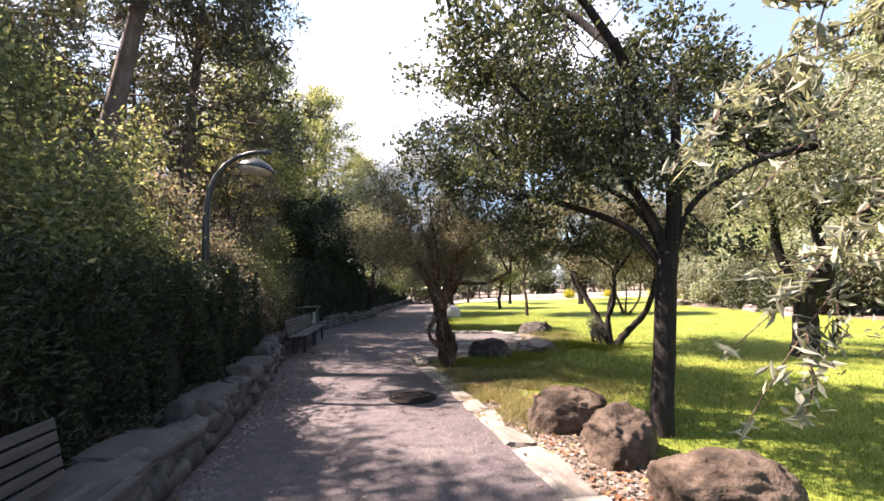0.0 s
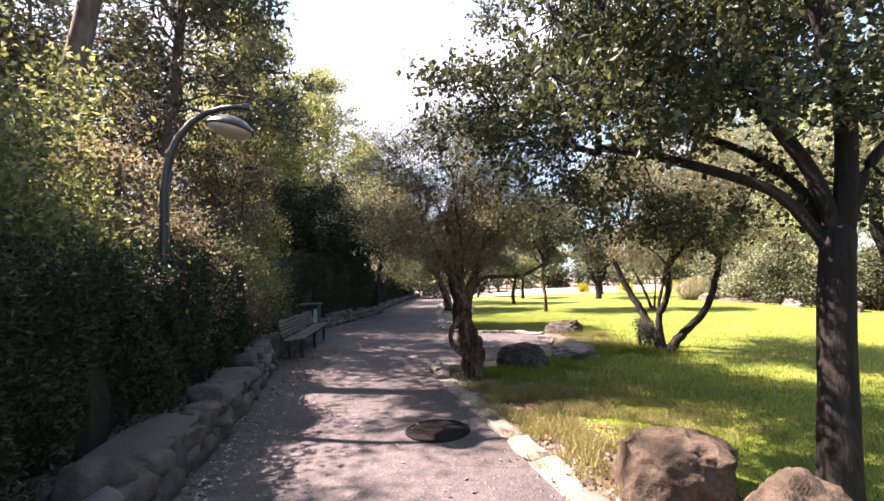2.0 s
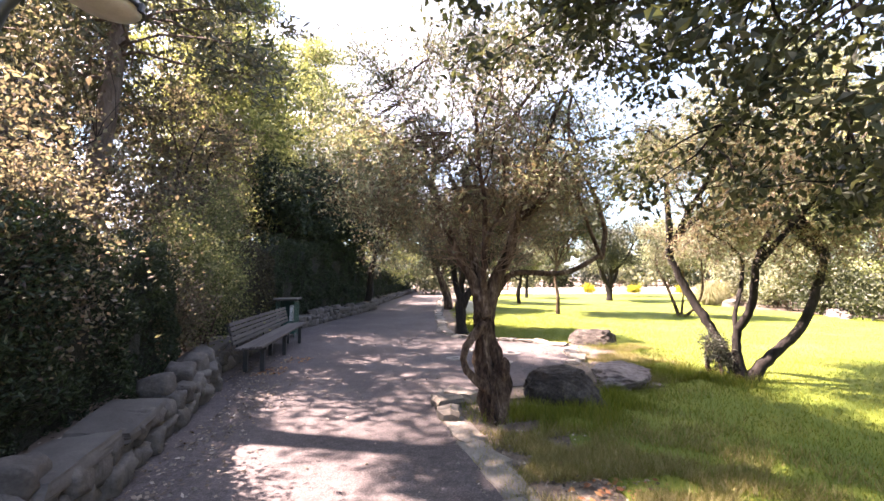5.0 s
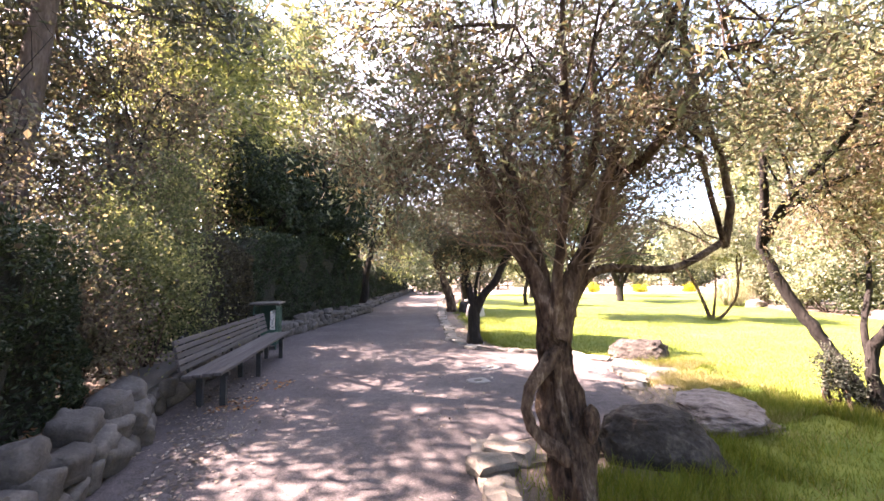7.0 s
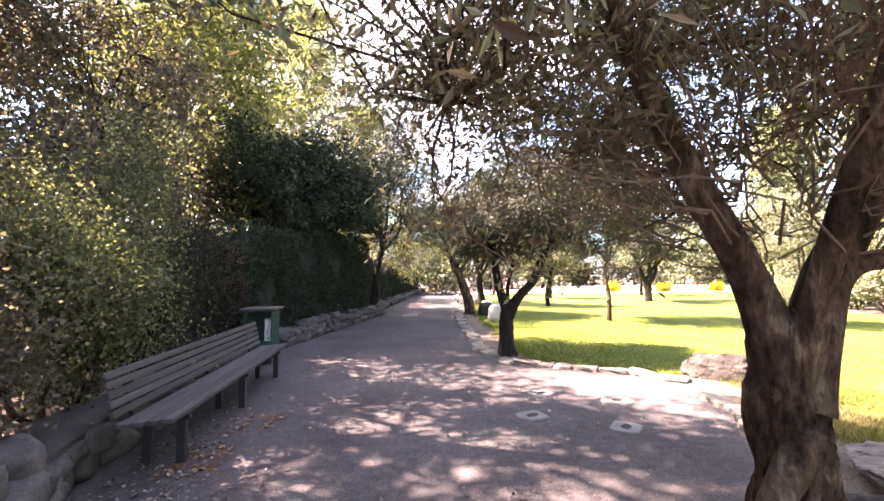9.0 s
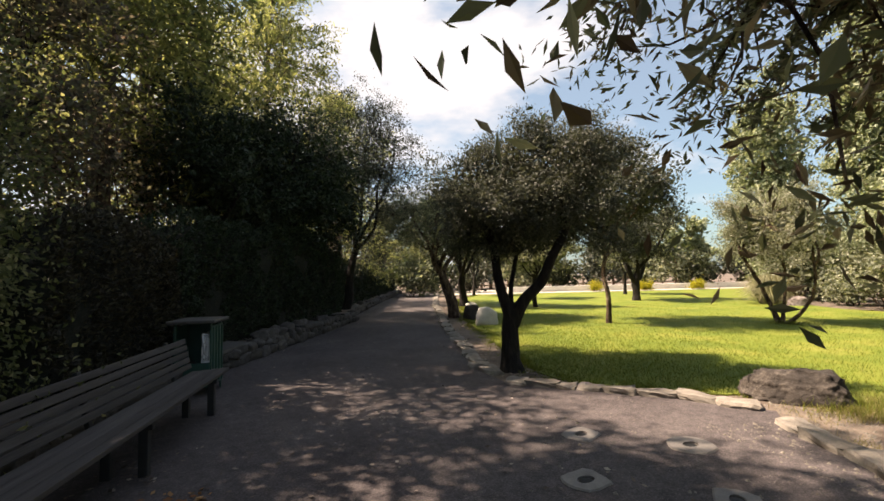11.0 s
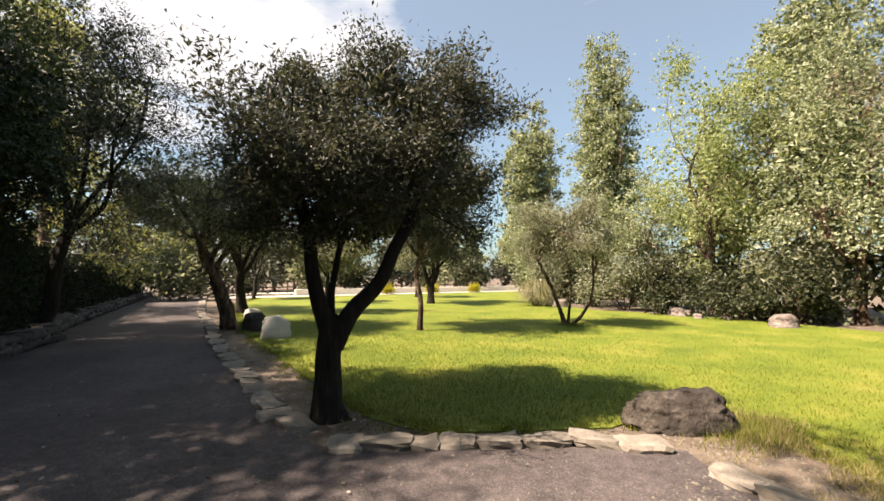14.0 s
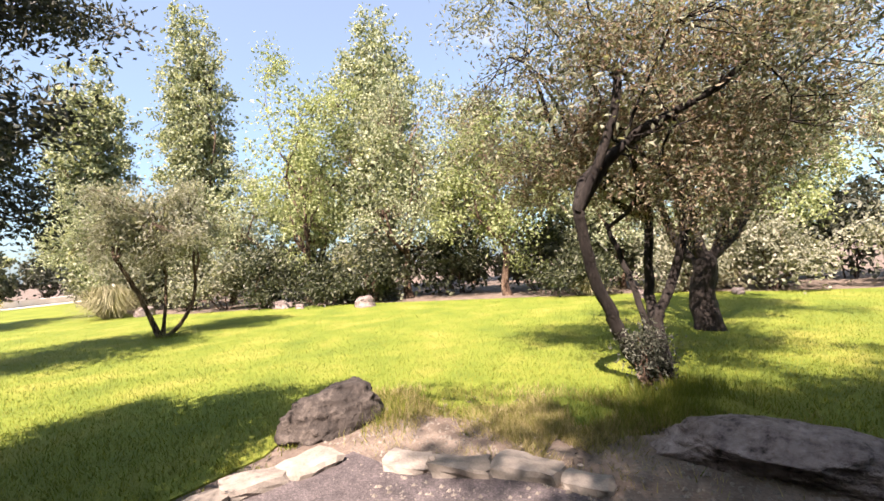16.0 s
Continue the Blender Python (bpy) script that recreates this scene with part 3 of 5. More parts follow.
# ---- loose stones and boulders ----
def stone_mesh(name, material, sx, sy, sz, jag=0.18, sub=2, seed=0.0, soft=0.28, smooth=False):
    """A weathered block: rounded, uneven, flat-bottomed."""
    bm = bmesh.new()
    bmesh.ops.create_cube(bm, size=2.0)
    bmesh.ops.subdivide_edges(bm, edges=bm.edges[:], cuts=sub, use_grid_fill=True)
    for v in bm.verts:
        c = v.co
        k = 1.0 / max(abs(c.x) ** 4 + abs(c.y) ** 4 + abs(c.z) ** 4, 1e-6) ** 0.25
        c = c * (1 - soft + soft * k)
        d = noise.noise_vector(c * 0.9 + Vector((seed, seed * 0.3, 1))) * jag + noise.noise_vector(c * 2.3 + Vector((seed, 5, 1))) * jag * 0.45
        c = c + d
        v.co = Vector((c.x * sx / 2, c.y * sy / 2, c.z * sz / 2))
    for f in bm.faces:
        f.smooth = smooth
    me = bpy.data.meshes.new(name)
    bm.to_mesh(me)
    bm.free()
    me.materials.append(material)
    return me


def boulder(name, x, y, sx, sy, sz, rz, material, label, seed, sink=0.25, jag=0.30):
    """A boulder with facets and pits, partly sunk in the ground."""
    bm = bmesh.new()
    bmesh.ops.create_icosphere(bm, subdivisions=5 if y < 15 and x < 6 else 3, radius=1.0)
    rg = random.Random(seed)
    cuts = []
    for k in range(16):
        d = Vector((rg.gauss(0, 1), rg.gauss(0, 1), rg.gauss(0, 0.8))).normalized()
        cuts.append((d, rg.uniform(0.66, 0.92)))
    for v in bm.verts:
        c = v.co.copy()
        big = noise.noise(c * 1.1 + Vector((seed, 0, 0))) * jag
        ridg = abs(noise.noise(c * 2.2 + Vector((0, seed, 0)))) * jag * 0.9
        pit = noise.turbulence(c * 5.0 + Vector((seed, seed, 0)), 4, False) * 0.09
        cell = noise.cell_vector(c * 1.6 + Vector((seed, 0, 2)))
        for d, lim in cuts:
            over = c.dot(d) - lim
            if over > 0:
                c = c - d * over * 0.85
        f = 1 + big * 0.7 - ridg * 0.5 + pit + (cell.x - 0.5) * 0.05
        p = c * f
        p = Vector((math.copysign(abs(p.x) ** 0.82, p.x), math.copysign(abs(p.y) ** 0.82, p.y), math.copysign(abs(p.z) ** 0.8, p.z)))
        low = max(0.0, -p.z)
        v.co = Vector((p.x * sx / 2 * (1 + 0.25 * low), p.y * sy / 2 * (1 + 0.25 * low), p.z * sz * 0.62 + sz * (0.62 - sink) - sz * 0.22))
    ob = part(name, bm, material, smooth=True)
    ob.matrix_basis = pose(x, y, 0, 0, 0, rz)
    return tagged(ob, label, "rock")


boulder("boulder", 1.92, 4.50, 0.85, 0.62, 0.50, -25, M["boulder"], "brown weathered boulder among fallen leaves by the kerb", 1.3, 0.2)
boulder("boulder", 2.08, 3.72, 0.72, 0.60, 0.50, 30, M["boulder"], "rounded brown boulder beside the dark tree trunk", 4.1, 0.2)
boulder("boulder", 2.18, 2.68, 0.92, 0.66, 0.44, -12, M["boulder"], "broad brown boulder with a flat sunlit top", 7.7, 0.2, 0.2)
boulder("boulder", 2.20, 8.96, 1.00, 0.66, 0.47, -20, M["basalt"], "dark pitted boulder in the grass by the olive", 2.9, 0.15)
boulder("boulder", 4.68, 12.88, 1.08, 0.62, 0.42, -35, M["basalt"], "big brown fissured boulder at the lawn's corner", 12.4, 0.2)
boulder("boulder", 3.48, 9.70, 1.45, 0.90, 0.27, 48, M["paleboulder"], "pale pinkish fissured limestone boulder in the grass beside the apron", 15.8, 0.2, 0.42)
boulder("boulder", 3.50, 21.6, 0.85, 0.40, 0.62, 15, M["whiterock"], "white limestone boulder in the sun by the kerb", 3.7, 0.12, 0.34)
boulder("boulder", 3.55, 23.4, 0.70, 0.60, 0.62, 0, M["basalt"], "dark boulder behind the white one", 6.1, 0.15)
boulder("boulder", 4.3, 26.6, 0.6, 0.5, 0.42, 0, M["whiterock"], "pale boulder near the path olives", 8.8, 0.15)
rr = random.Random(4)
for x, y, s in [(17.0, 23.6, 1.1), (17.9, 24.2, 0.8), (16.5, 18.0, 0.9), (15.9, 17.1, 0.5), (15.2, 14.6, 1.1), (12.6, 6.0, 0.7), (12.1, 3.6, 0.5)]:
    boulder("boulder", x + 0.5, y, s, s * 0.7, s * 0.40, rr.uniform(0, 180), M["paleboulder"], "pale rock at the lawn's edge before the shrubs", x * 1.7 + y, 0.25, 0.25)


# ---- lamps, benches, bin ----
def bench(y0, y1, x_back, x_front, label):
    """A slatted timber bench with its back to the wall."""
    n = y1 - y0
    ob = thing("bench", (x_back, y0, 0), 0, label, "bench", "park benches")
    d = x_front - x_back
    for k in range(4):
        w = d / 4 - 0.018
        x = 0.02 + k * d / 4
        bm = box_bm(x, x + w, 0, n, 0.395 + 0.008 * k, 0.432 + 0.008 * k, 0.006)
        part("seat_slat", bm, M["slat"], ob)
    for k in range(5):
        z = 0.47 + k * 0.072
        bm = box_bm(-0.016, 0.016, 0, n, 0, 0.058, 0.005)
        bmesh.ops.transform(bm, matrix=pose(0.0 - k * 0.016, 0, z, 0, -13, 0), verts=bm.verts[:])
        part("back_slat", bm, M["slat"], ob)
    for y in (0.35, n / 2, n - 0.35):
        bm = box_bm(0.02, d - 0.02, y - 0.03, y + 0.03, 0.35, 0.395, 0.006)
        part("seat_bearer", bm, M["blackmetal"], ob)
        bm = box_bm(0.05, 0.12, y - 0.03, y + 0.03, -0.01, 0.36, 0.006)
        part("leg", bm, M["blackmetal"], ob)
        bm = box_bm(d - 0.12, d - 0.05, y - 0.03, y + 0.03, -0.01, 0.36, 0.006)
        part("leg", bm, M["blackmetal"], ob)
        bm = box_bm(-0.018, 0.018, y - 0.025, y + 0.025, 0.0, 0.46, 0.005)
        bmesh.ops.transform(bm, matrix=pose(-0.005, 0, 0.38, 0, -13, 0) @ Matrix.Translation((-0.03, 0, 0)), verts=bm.verts[:])
        part("back_bracket", bm, M["blackmetal"], ob)
    return ob


bench(10.68, 14.38, -2.27, -1.84, "long weathered grey timber bench against the stone wall")
bench(-0.8, 2.84, -1.84, -1.42, "long weathered grey timber bench at the path's edge")


def litter_bin(x, y):
    ob = thing("litter_bin", (x, y, 0), -90, "green steel litter bin with a flat roof, white liner showing", "bin")
    # two ribbed side panels, a back, a floor, a roof on top
    for side in (-1, 1):
        panel = part("side_panel", box_bm(-0.24, 0.24, side * 0.30 - 0.015, side * 0.30 + 0.015, 0.10, 0.90, 0.006), M["binpaint"], ob)
        for k in range(4):
            xx = -0.18 + 0.12 * k
            part("rib", box_bm(xx - 0.018, xx + 0.018, side * 0.325 - 0.011, side * 0.325 + 0.011, 0.12, 0.88, 0.005), M["binpaint"], panel)
    part("back_panel", box_bm(-0.25, -0.225, -0.284, 0.284, 0.10, 0.90, 0.005), M["binpaint"], ob)
    part("front_panel", box_bm(0.225, 0.25, -0.284, 0.284, 0.10, 0.42, 0.005), M["binpaint"], ob)
    part("floor_panel", box_bm(-0.22, 0.22, -0.28, 0.28, 0.10, 0.12), M["binpaint"], ob)
    part("roof", box_bm(-0.32, 0.32, -0.40, 0.40, 0.94, 0.985, 0.015), M["capstone"], ob, "greyish worn flat roof")
    for sx in (-0.2, 0.2):
        for sy in (-0.29, 0.29):
            part("post", box_bm(sx - 0.02, sx + 0.02, sy - 0.012, sy + 0.012, 0.0, 0.945, 0.004), M["binpaint"], ob)
    liner = box_bm(-0.20, 0.20, 0.12, 0.27, 0.14, 0.80, 0.03, 3)
    for v in liner.verts:
        v.co += noise.noise_vector(v.co * 9) * 0.02
    part("liner", liner, M["binbag"], ob, "crumpled white plastic liner", True)
    ob.scale = (1, 0.74, 1)
    return ob


litter_bin(-2.46, 15.2)


def lathe(profile, seg=28):
    bm = bmesh.new()
    rings = []
    for r, z in profile:
        rings.append([bm.verts.new((r * math.cos(2 * math.pi * k / seg), r * math.sin(2 * math.pi * k / seg), z)) for k in range(seg)])
    for a, b in zip(rings, rings[1:]):
        for k in range(seg):
            bm.faces.new((a[k], a[(k + 1) % seg], b[(k + 1) % seg], b[k]))
    bm.faces.new(rings[0][::-1])
    bm.faces.new(rings[-1])
    bmesh.ops.remove_doubles(bm, verts=bm.verts[:], dist=1e-5)
    bmesh.ops.recalc_face_normals(bm, faces=bm.faces[:])
    return bm


def street_lamp(x, y):
    ob = thing("street_lamp", (x, y, 0.28), 0, "grey-green steel park lamp with a bowed arm and hanging oval head", "street lamp")
    zz = -0.28
    pts = [(0, 0, 0), (0, 0, 0.9), (0, 0, 1.8), (0, 0, 2.62 + zz), (0.01, 0, 2.85 + zz), (0.05, 0, 3.08 + zz), (0.14, 0, 3.30 + zz), (0.28, 0, 3.48 + zz), (0.45, 0, 3.60 + zz),
           (0.63, 0, 3.66 + zz), (0.80, 0, 3.68 + zz), (0.92, 0, 3.675 + zz)]
    v, f = tube(pts, [0.055, 0.055, 0.052, 0.050, 0.046, 0.043, 0.040, 0.037, 0.034, 0.032, 0.030, 0.028], 14)
    put("pole", v, f, M["lampmetal"], ob, smooth=True)
    part("base_collar", lathe([(0.12, -0.02), (0.12, 0.05), (0.085, 0.09), (0.06, 0.25)]), M["lampmetal"], ob, smooth=True)
    part("end_cap", box_bm(0.86, 0.95, -0.035, 0.035, 3.645 + zz, 3.715 + zz, 0.012), M["lampmetal"], ob)
    hang = part("hanger", lathe([(0.016, 3.50 + zz), (0.016, 3.67 + zz)], 10), M["lampmetal"], ob)
    hang.location = (0.72, 0, 0)
    head = part("head", lathe([(0.02, 0.12), (0.10, 0.115), (0.17, 0.085), (0.235, 0.03), (0.265, -0.015), (0.265, -0.03), (0.245, -0.03)], 32), M["lampmetal"], ob, "grey-green metal hood", True)
    head.matrix_basis = pose(0.72, 0, 3.43 + zz, 0, 9, 0)
    glass = part("diffuser", lathe([(0.243, -0.032), (0.22, -0.065), (0.15, -0.095), (0.06, -0.108), (0.001, -0.11)], 32), M["diffuser"], head, "milky glass bowl, unlit", True)
    clip = part("latch", box_bm(0.255, 0.285, -0.02, 0.02, -0.06, 0.0, 0.005), M["blackmetal"], head)
    return ob


street_lamp(-2.62, 6.8)


# ---- covers in the path ----
def manhole(x, y):
    ob = thing("manhole_cover", (x, y, 0), 0, "round dark cast-iron manhole cover in the asphalt", "manhole cover")
    part("frame_ring", lathe([(0.33, -0.03), (0.33, 0.010), (0.30, 0.012), (0.30, -0.03)], 40), M["iron"], ob)
    lid = part("lid", lathe([(0.295, -0.03), (0.295, 0.007), (0.285, 0.010), (0.001, 0.012)], 40), M["iron"], ob)
    for a in (40, 220):
        hole = part("lift_slot", box_bm(-0.03, 0.03, -0.008, 0.008, 0.008, 0.0135), M["duct"], lid)
        hole.location = (0.22 * math.cos(radians(a)), 0.22 * math.sin(radians(a)), 0)
    return ob


manhole(0.38, 6.02)


def valve_box(x, y, rz, round_, seed):
    ob = thing("valve_box", (x, y, 0), rz, "pale concrete collar round a small sunk valve cap", "valve box", "valve boxes in the apron")
    bm = bmesh.new()
    n = 14
    rg = random.Random(seed)
    outer, inner, up = [], [], []
    for k in range(n):
        a = 2 * math.pi * k / n
        q = 0.21 if round_ else 0.165 / max(abs(math.cos(a)), abs(math.sin(a))) ** 0.75
        q *= rg.uniform(0.93, 1.06)
        outer.append(bm.verts.new((q * math.cos(a), q * math.sin(a) * 0.9, 0.004)))
        up.append(bm.verts.new((q * 0.93 * math.cos(a), q * 0.93 * math.sin(a) * 0.9, 0.016)))
        inner.append(bm.verts.new((0.075 * math.cos(a), 0.05 * math.sin(a), 0.014)))
    deep = [bm.verts.new((v.co.x, v.co.y, 0.003)) for v in inner]
    for k in range(n):
        j = (k + 1) % n
        bm.faces.new((outer[k], outer[j], up[j], up[k]))
        bm.faces.new((up[k], up[j], inner[j], inner[k]))
        bm.faces.new((inner[k], inner[j], deep[j], deep[k]))
    part("collar", bm, M["concrete"], ob)
    part("cap", lathe([(0.048, 0.002), (0.045, 0.006), (0.03, 0.009), (0.001, 0.010)], 16), M["duct"], ob, "black sunk cap")
    return ob


valve_box(1.32, 11.68, 20, False, 1)
valve_box(1.73, 12.50, 35, False, 2)
valve_box(2.50, 12.05, 10, True, 3)
valve_box(2.12, 11.20, 50, False, 4)

# ---- trees beside the path ----
def hanging_spray(parent, base, tip, reach, seed, leafmat):
    """A thin olive shoot that reaches out and hangs, with side shoots and paired narrow leaves."""
    rng = np.random.default_rng(seed)
    tip = np.array(tip)
    root = tip + np.array(reach) + np.array([0, 0.2 * rng.normal(), 0])
    main = bend(root, tip, rng, 0.10, 14, 0.10)
    shoots = [main]
    for j in (5, 7, 8, 10, 11):
        shoots.append(bend(main[j], main[j] + unit(-np.array([reach]))[0] * 0.17 + rng.normal(size=3) * 0.09, rng, 0.12, 7))
    wood, leaves = [], []
    for j, p in enumerate(shoots):
        wood.append(tube(p - np.array(base), np.linspace(0.007 if j == 0 else 0.004, 0.0015, len(p)), 5))
        along_p = np.repeat(p[(4 if j == 0 else 1):], 7, axis=0) + rng.normal(size=(7 * (len(p) - (4 if j == 0 else 1)), 3)) * 0.012
        d = unit((p[-1] - p[0])[None]) * 0.8
        v, f = leaf_quads(along_p - np.array(base), 0.062, 0.015, rng, -0.15, np.repeat(d, len(along_p), 0), 0.6)
        leaves.append((v, f))
    spray = put("shoot", *join(wood), M["bark_olive"], parent, "", True)
    tagged(put("leaf_spray", *join(leaves), leafmat, spray), kind="stuff")


tree("oak_tree", (2.70, 4.05, 0), (2.96, 4.10, 1.74), 0, ((2.45, 5.0, 3.52), (2.45, 2.3, 1.72)), M["oak"], M["bark_dark"],
     "evergreen oak with straight dark trunk and spreading crown", r0=0.105, rf=0.105, n_clusters=400, leaves=125, leaf=(0.060, 0.038), cl=0.17, gap=0.40, inner=0.0, wob=0.03,
     mains=[([(2.68, 4.2, 2.04), (2.42, 4.35, 2.21), (1.93, 4.6, 2.45), (1.62, 4.75, 2.54)], 0.038), ([(2.88, 4.1, 2.08), (2.72, 4.15, 2.38), (2.56, 4.2, 2.65), (2.50, 4.25, 2.85), (2.25, 4.35, 3.25), (2.16, 4.45, 3.6)], 0.046),
            ([(3.04, 4.05, 2.30), (2.99, 4.0, 2.68), (2.78, 3.9, 3.12), (2.52, 3.8, 3.45), (2.26, 3.7, 3.85)], 0.062), ([(3.10, 4.1, 2.25), (3.18, 4.15, 2.65), (3.24, 4.2, 3.12), (3.36, 4.3, 3.8)], 0.058),
            ([(3.12, 4.05, 2.15), (3.30, 3.95, 2.40), (3.60, 3.7, 2.62), (4.05, 3.4, 2.75)], 0.034), ([(2.95, 4.3, 2.1), (2.9, 4.7, 2.5), (2.6, 5.2, 2.9)], 0.036)],
     seed=5, rough=0.12, limb_r=0.42, flat=0.05, flare=1.25, lump=0.15)
old_olive = tree("olive_tree", (1.23, 8.36, 0), (1.12, 8.42, 1.28), 0, ((1.20, 8.55, 3.02), (1.95, 1.85, 1.66)), M["olive"], M["bark_olive"],
     "old olive with gnarled twisted trunk and greyish crown", group="olives by the path", r0=0.122, rf=0.122, n_clusters=600, leaves=150, leaf=(0.048, 0.0135), cl=0.19, inner=0.03, mains=[([(1.00, 8.42, 1.50), (0.84, 8.42, 1.72), (0.70, 8.48, 2.1), (0.52, 8.5, 2.6)], 0.048), ([(1.06, 8.55, 1.6), (1.02, 8.75, 2.0), (0.95, 8.95, 2.5)], 0.045), ([(1.26, 8.42, 1.50), (1.42, 8.38, 1.80), (1.52, 8.36, 2.25)], 0.058), ([(1.34, 8.46, 1.46), (1.50, 8.48, 1.58), (2.12, 8.5, 1.53), (2.60, 8.55, 1.78)], 0.034), ([(1.08, 8.25, 1.55), (1.06, 8.08, 1.95)], 0.038)], n_twigs=700, twig=0.008,
     gap=0.26, seed=8, rough=0.68, limb_r=0.42, flat=0.0, leafmat2=M["olive_brown"], part2=0.42, flare=1.2, sides=18)
sh = np.random.default_rng(77)
shoots = []
for k in range(230):
    a = sh.uniform(0, 2 * np.pi)
    p0 = np.array([-0.05 + 0.55 * math.cos(a) * sh.uniform(0.2, 1), 0.1 + 0.5 * math.sin(a) * sh.uniform(0.2, 1), sh.uniform(1.55, 2.2)])
    out = np.array([math.cos(a), math.sin(a), sh.uniform(-0.1, 1.3)])
    p1 = p0 + out / np.linalg.norm(out) * sh.uniform(0.3, 0.85)
    shoots.append(tube(bend(p0, p1, sh, 0.22, 6), np.linspace(0.0055, 0.0018, 6), 3))
tagged(put("twig_mass", *join(shoots), M["paletwig"], old_olive, "thin dry bare shoots"), kind="stuff")
burl_v, burl_f = tube([(-0.08, -0.04, 0.30), (-0.23, -0.06, 0.41), (-0.34, -0.06, 0.52), (-0.37, -0.05, 0.64), (-0.335, -0.03, 0.76), (-0.24, -0.01, 0.87), (-0.10, 0.02, 1.0)], [0.06, 0.052, 0.042, 0.036, 0.038, 0.046, 0.06], 12, 0.35, 3.3)
put("burl", burl_v, burl_f, M["bark_olive"], old_olive, "looped side growth of the trunk", True)
for k, (bx, by, bz, br) in enumerate([(-0.10, 0.02, 0.12, 0.10), (0.12, -0.06, 0.52, 0.08)]):
    kb = bmesh.new()
    bmesh.ops.create_icosphere(kb, subdivisions=3, radius=br * 0.8)
    for v in kb.verts:
        v.co = v.co * (1 + 0.35 * noise.noise(v.co * 14 + Vector((k, 0, 0))))
        v.co.z *= 2.1
        v.co += Vector((bx * 0.75, by * 0.75, bz))
    part("knot", kb, M["bark_olive"], old_olive, "", True)
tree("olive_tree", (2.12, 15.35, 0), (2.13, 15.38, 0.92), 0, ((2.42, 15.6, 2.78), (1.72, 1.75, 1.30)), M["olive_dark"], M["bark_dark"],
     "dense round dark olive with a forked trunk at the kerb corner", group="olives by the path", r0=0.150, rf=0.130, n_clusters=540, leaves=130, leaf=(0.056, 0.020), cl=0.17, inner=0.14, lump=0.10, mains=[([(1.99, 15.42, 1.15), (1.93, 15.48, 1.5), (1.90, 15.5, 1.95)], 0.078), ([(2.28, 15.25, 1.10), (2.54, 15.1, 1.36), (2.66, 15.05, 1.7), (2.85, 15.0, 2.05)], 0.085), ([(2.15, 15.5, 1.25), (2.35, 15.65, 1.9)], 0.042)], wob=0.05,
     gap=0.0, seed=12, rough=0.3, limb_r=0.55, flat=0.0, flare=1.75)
tree("olive_tree", (5.26, 9.48, 0), (5.26, 9.48, 0.3), 0, ((5.63, 9.41, 3.15), (2.3, 2.3, 1.75)), M["olive"], M["bark_dark"],
     "many-stemmed olive spreading from the ground in the lawn", group="olives by the path", n_clusters=520, leaves=135, leaf=(0.056, 0.0185), cl=0.20, gap=0.16, seed=21,
     rough=0.22, flat=0.1, stems=[([(5.30, 9.86, 0.30), (5.20, 10.04, 0.75), (5.03, 10.31, 1.2), (4.83, 10.46, 1.9)], 0.075, 3), ([(5.21, 9.56, 0.45), (5.25, 9.54, 0.75), (5.30, 9.31, 1.05), (5.23, 9.16, 1.7)], 0.062, 2),
     ([(5.53, 9.36, 0.30), (6.00, 9.26, 0.72), (6.16, 9.18, 1.15), (6.26, 9.06, 1.85)], 0.072, 3), ([(5.33, 9.71, 0.9), (5.53, 9.76, 1.3), (5.68, 9.86, 1.75)], 0.035, 1)], leafmat2=M["olive_brown"], part2=0.42, inner=0.08)
for k in range(13):
    q = random.Random(950 + k)
    tip = (q.uniform(1.1, 2.1), q.uniform(9.9, 10.5), q.uniform(1.95, 3.2))
    hanging_spray(old_olive, (1.23, 8.36, 0), tip, (q.uniform(-0.3, 0.2), -0.8, q.uniform(0.1, 0.4)), 950 + k, M["olive"])
near_olive = tree("olive_tree", (3.55, 1.15, 0), (3.5, 1.2, 1.0), 5, ((3.40, 1.45, 1.75), (1.5, 1.25, 1.0)), M["olive"], M["bark_olive"],
     "olive with pale leafy branches hanging low", group="olives by the path", n_clusters=110, leaves=70, leaf=(0.062, 0.016), cl=0.20, gap=0.25, inner=0.0, seed=27, flat=0.0, rough=0.3, twig=0.008)
for k, (tx, ty, tz, rise) in enumerate([(0.86, 1.02, 1.80, 0.35), (0.95, 0.98, 1.70, 0.25), (0.98, 0.80, 1.98, 0.3), (0.92, 1.06, 1.30, 0.3), (0.88, 0.99, 1.12, 0.35), (1.12, 0.92, 1.55, 0.3), (1.05, 0.72, 2.10, 0.2), (1.18, 0.86, 1.38, 0.4), (1.06, 1.10, 1.93, 0.3)]):
    hanging_spray(near_olive, (3.55, 1.15, 0), (tx, ty, tz), (1.25, 0.25, rise + 0.25), 900 + k, M["olive_light"])
tree("olive_tree", (7.95, 7.3, 0), (8.05, 7.25, 1.15), 5, ((8.5, 6.6, 3.5), (2.6, 2.6, 1.7)), M["olive"], M["bark_dark"],
     "olive with a stout lumpy trunk out in the lawn", group="olives in the lawn", r0=0.19, rf=0.17, n_clusters=300, leaves=80, leaf=(0.08, 0.026), cl=0.28, gap=0.1, inner=0.2, seed=31, rough=0.4, flat=0.2)
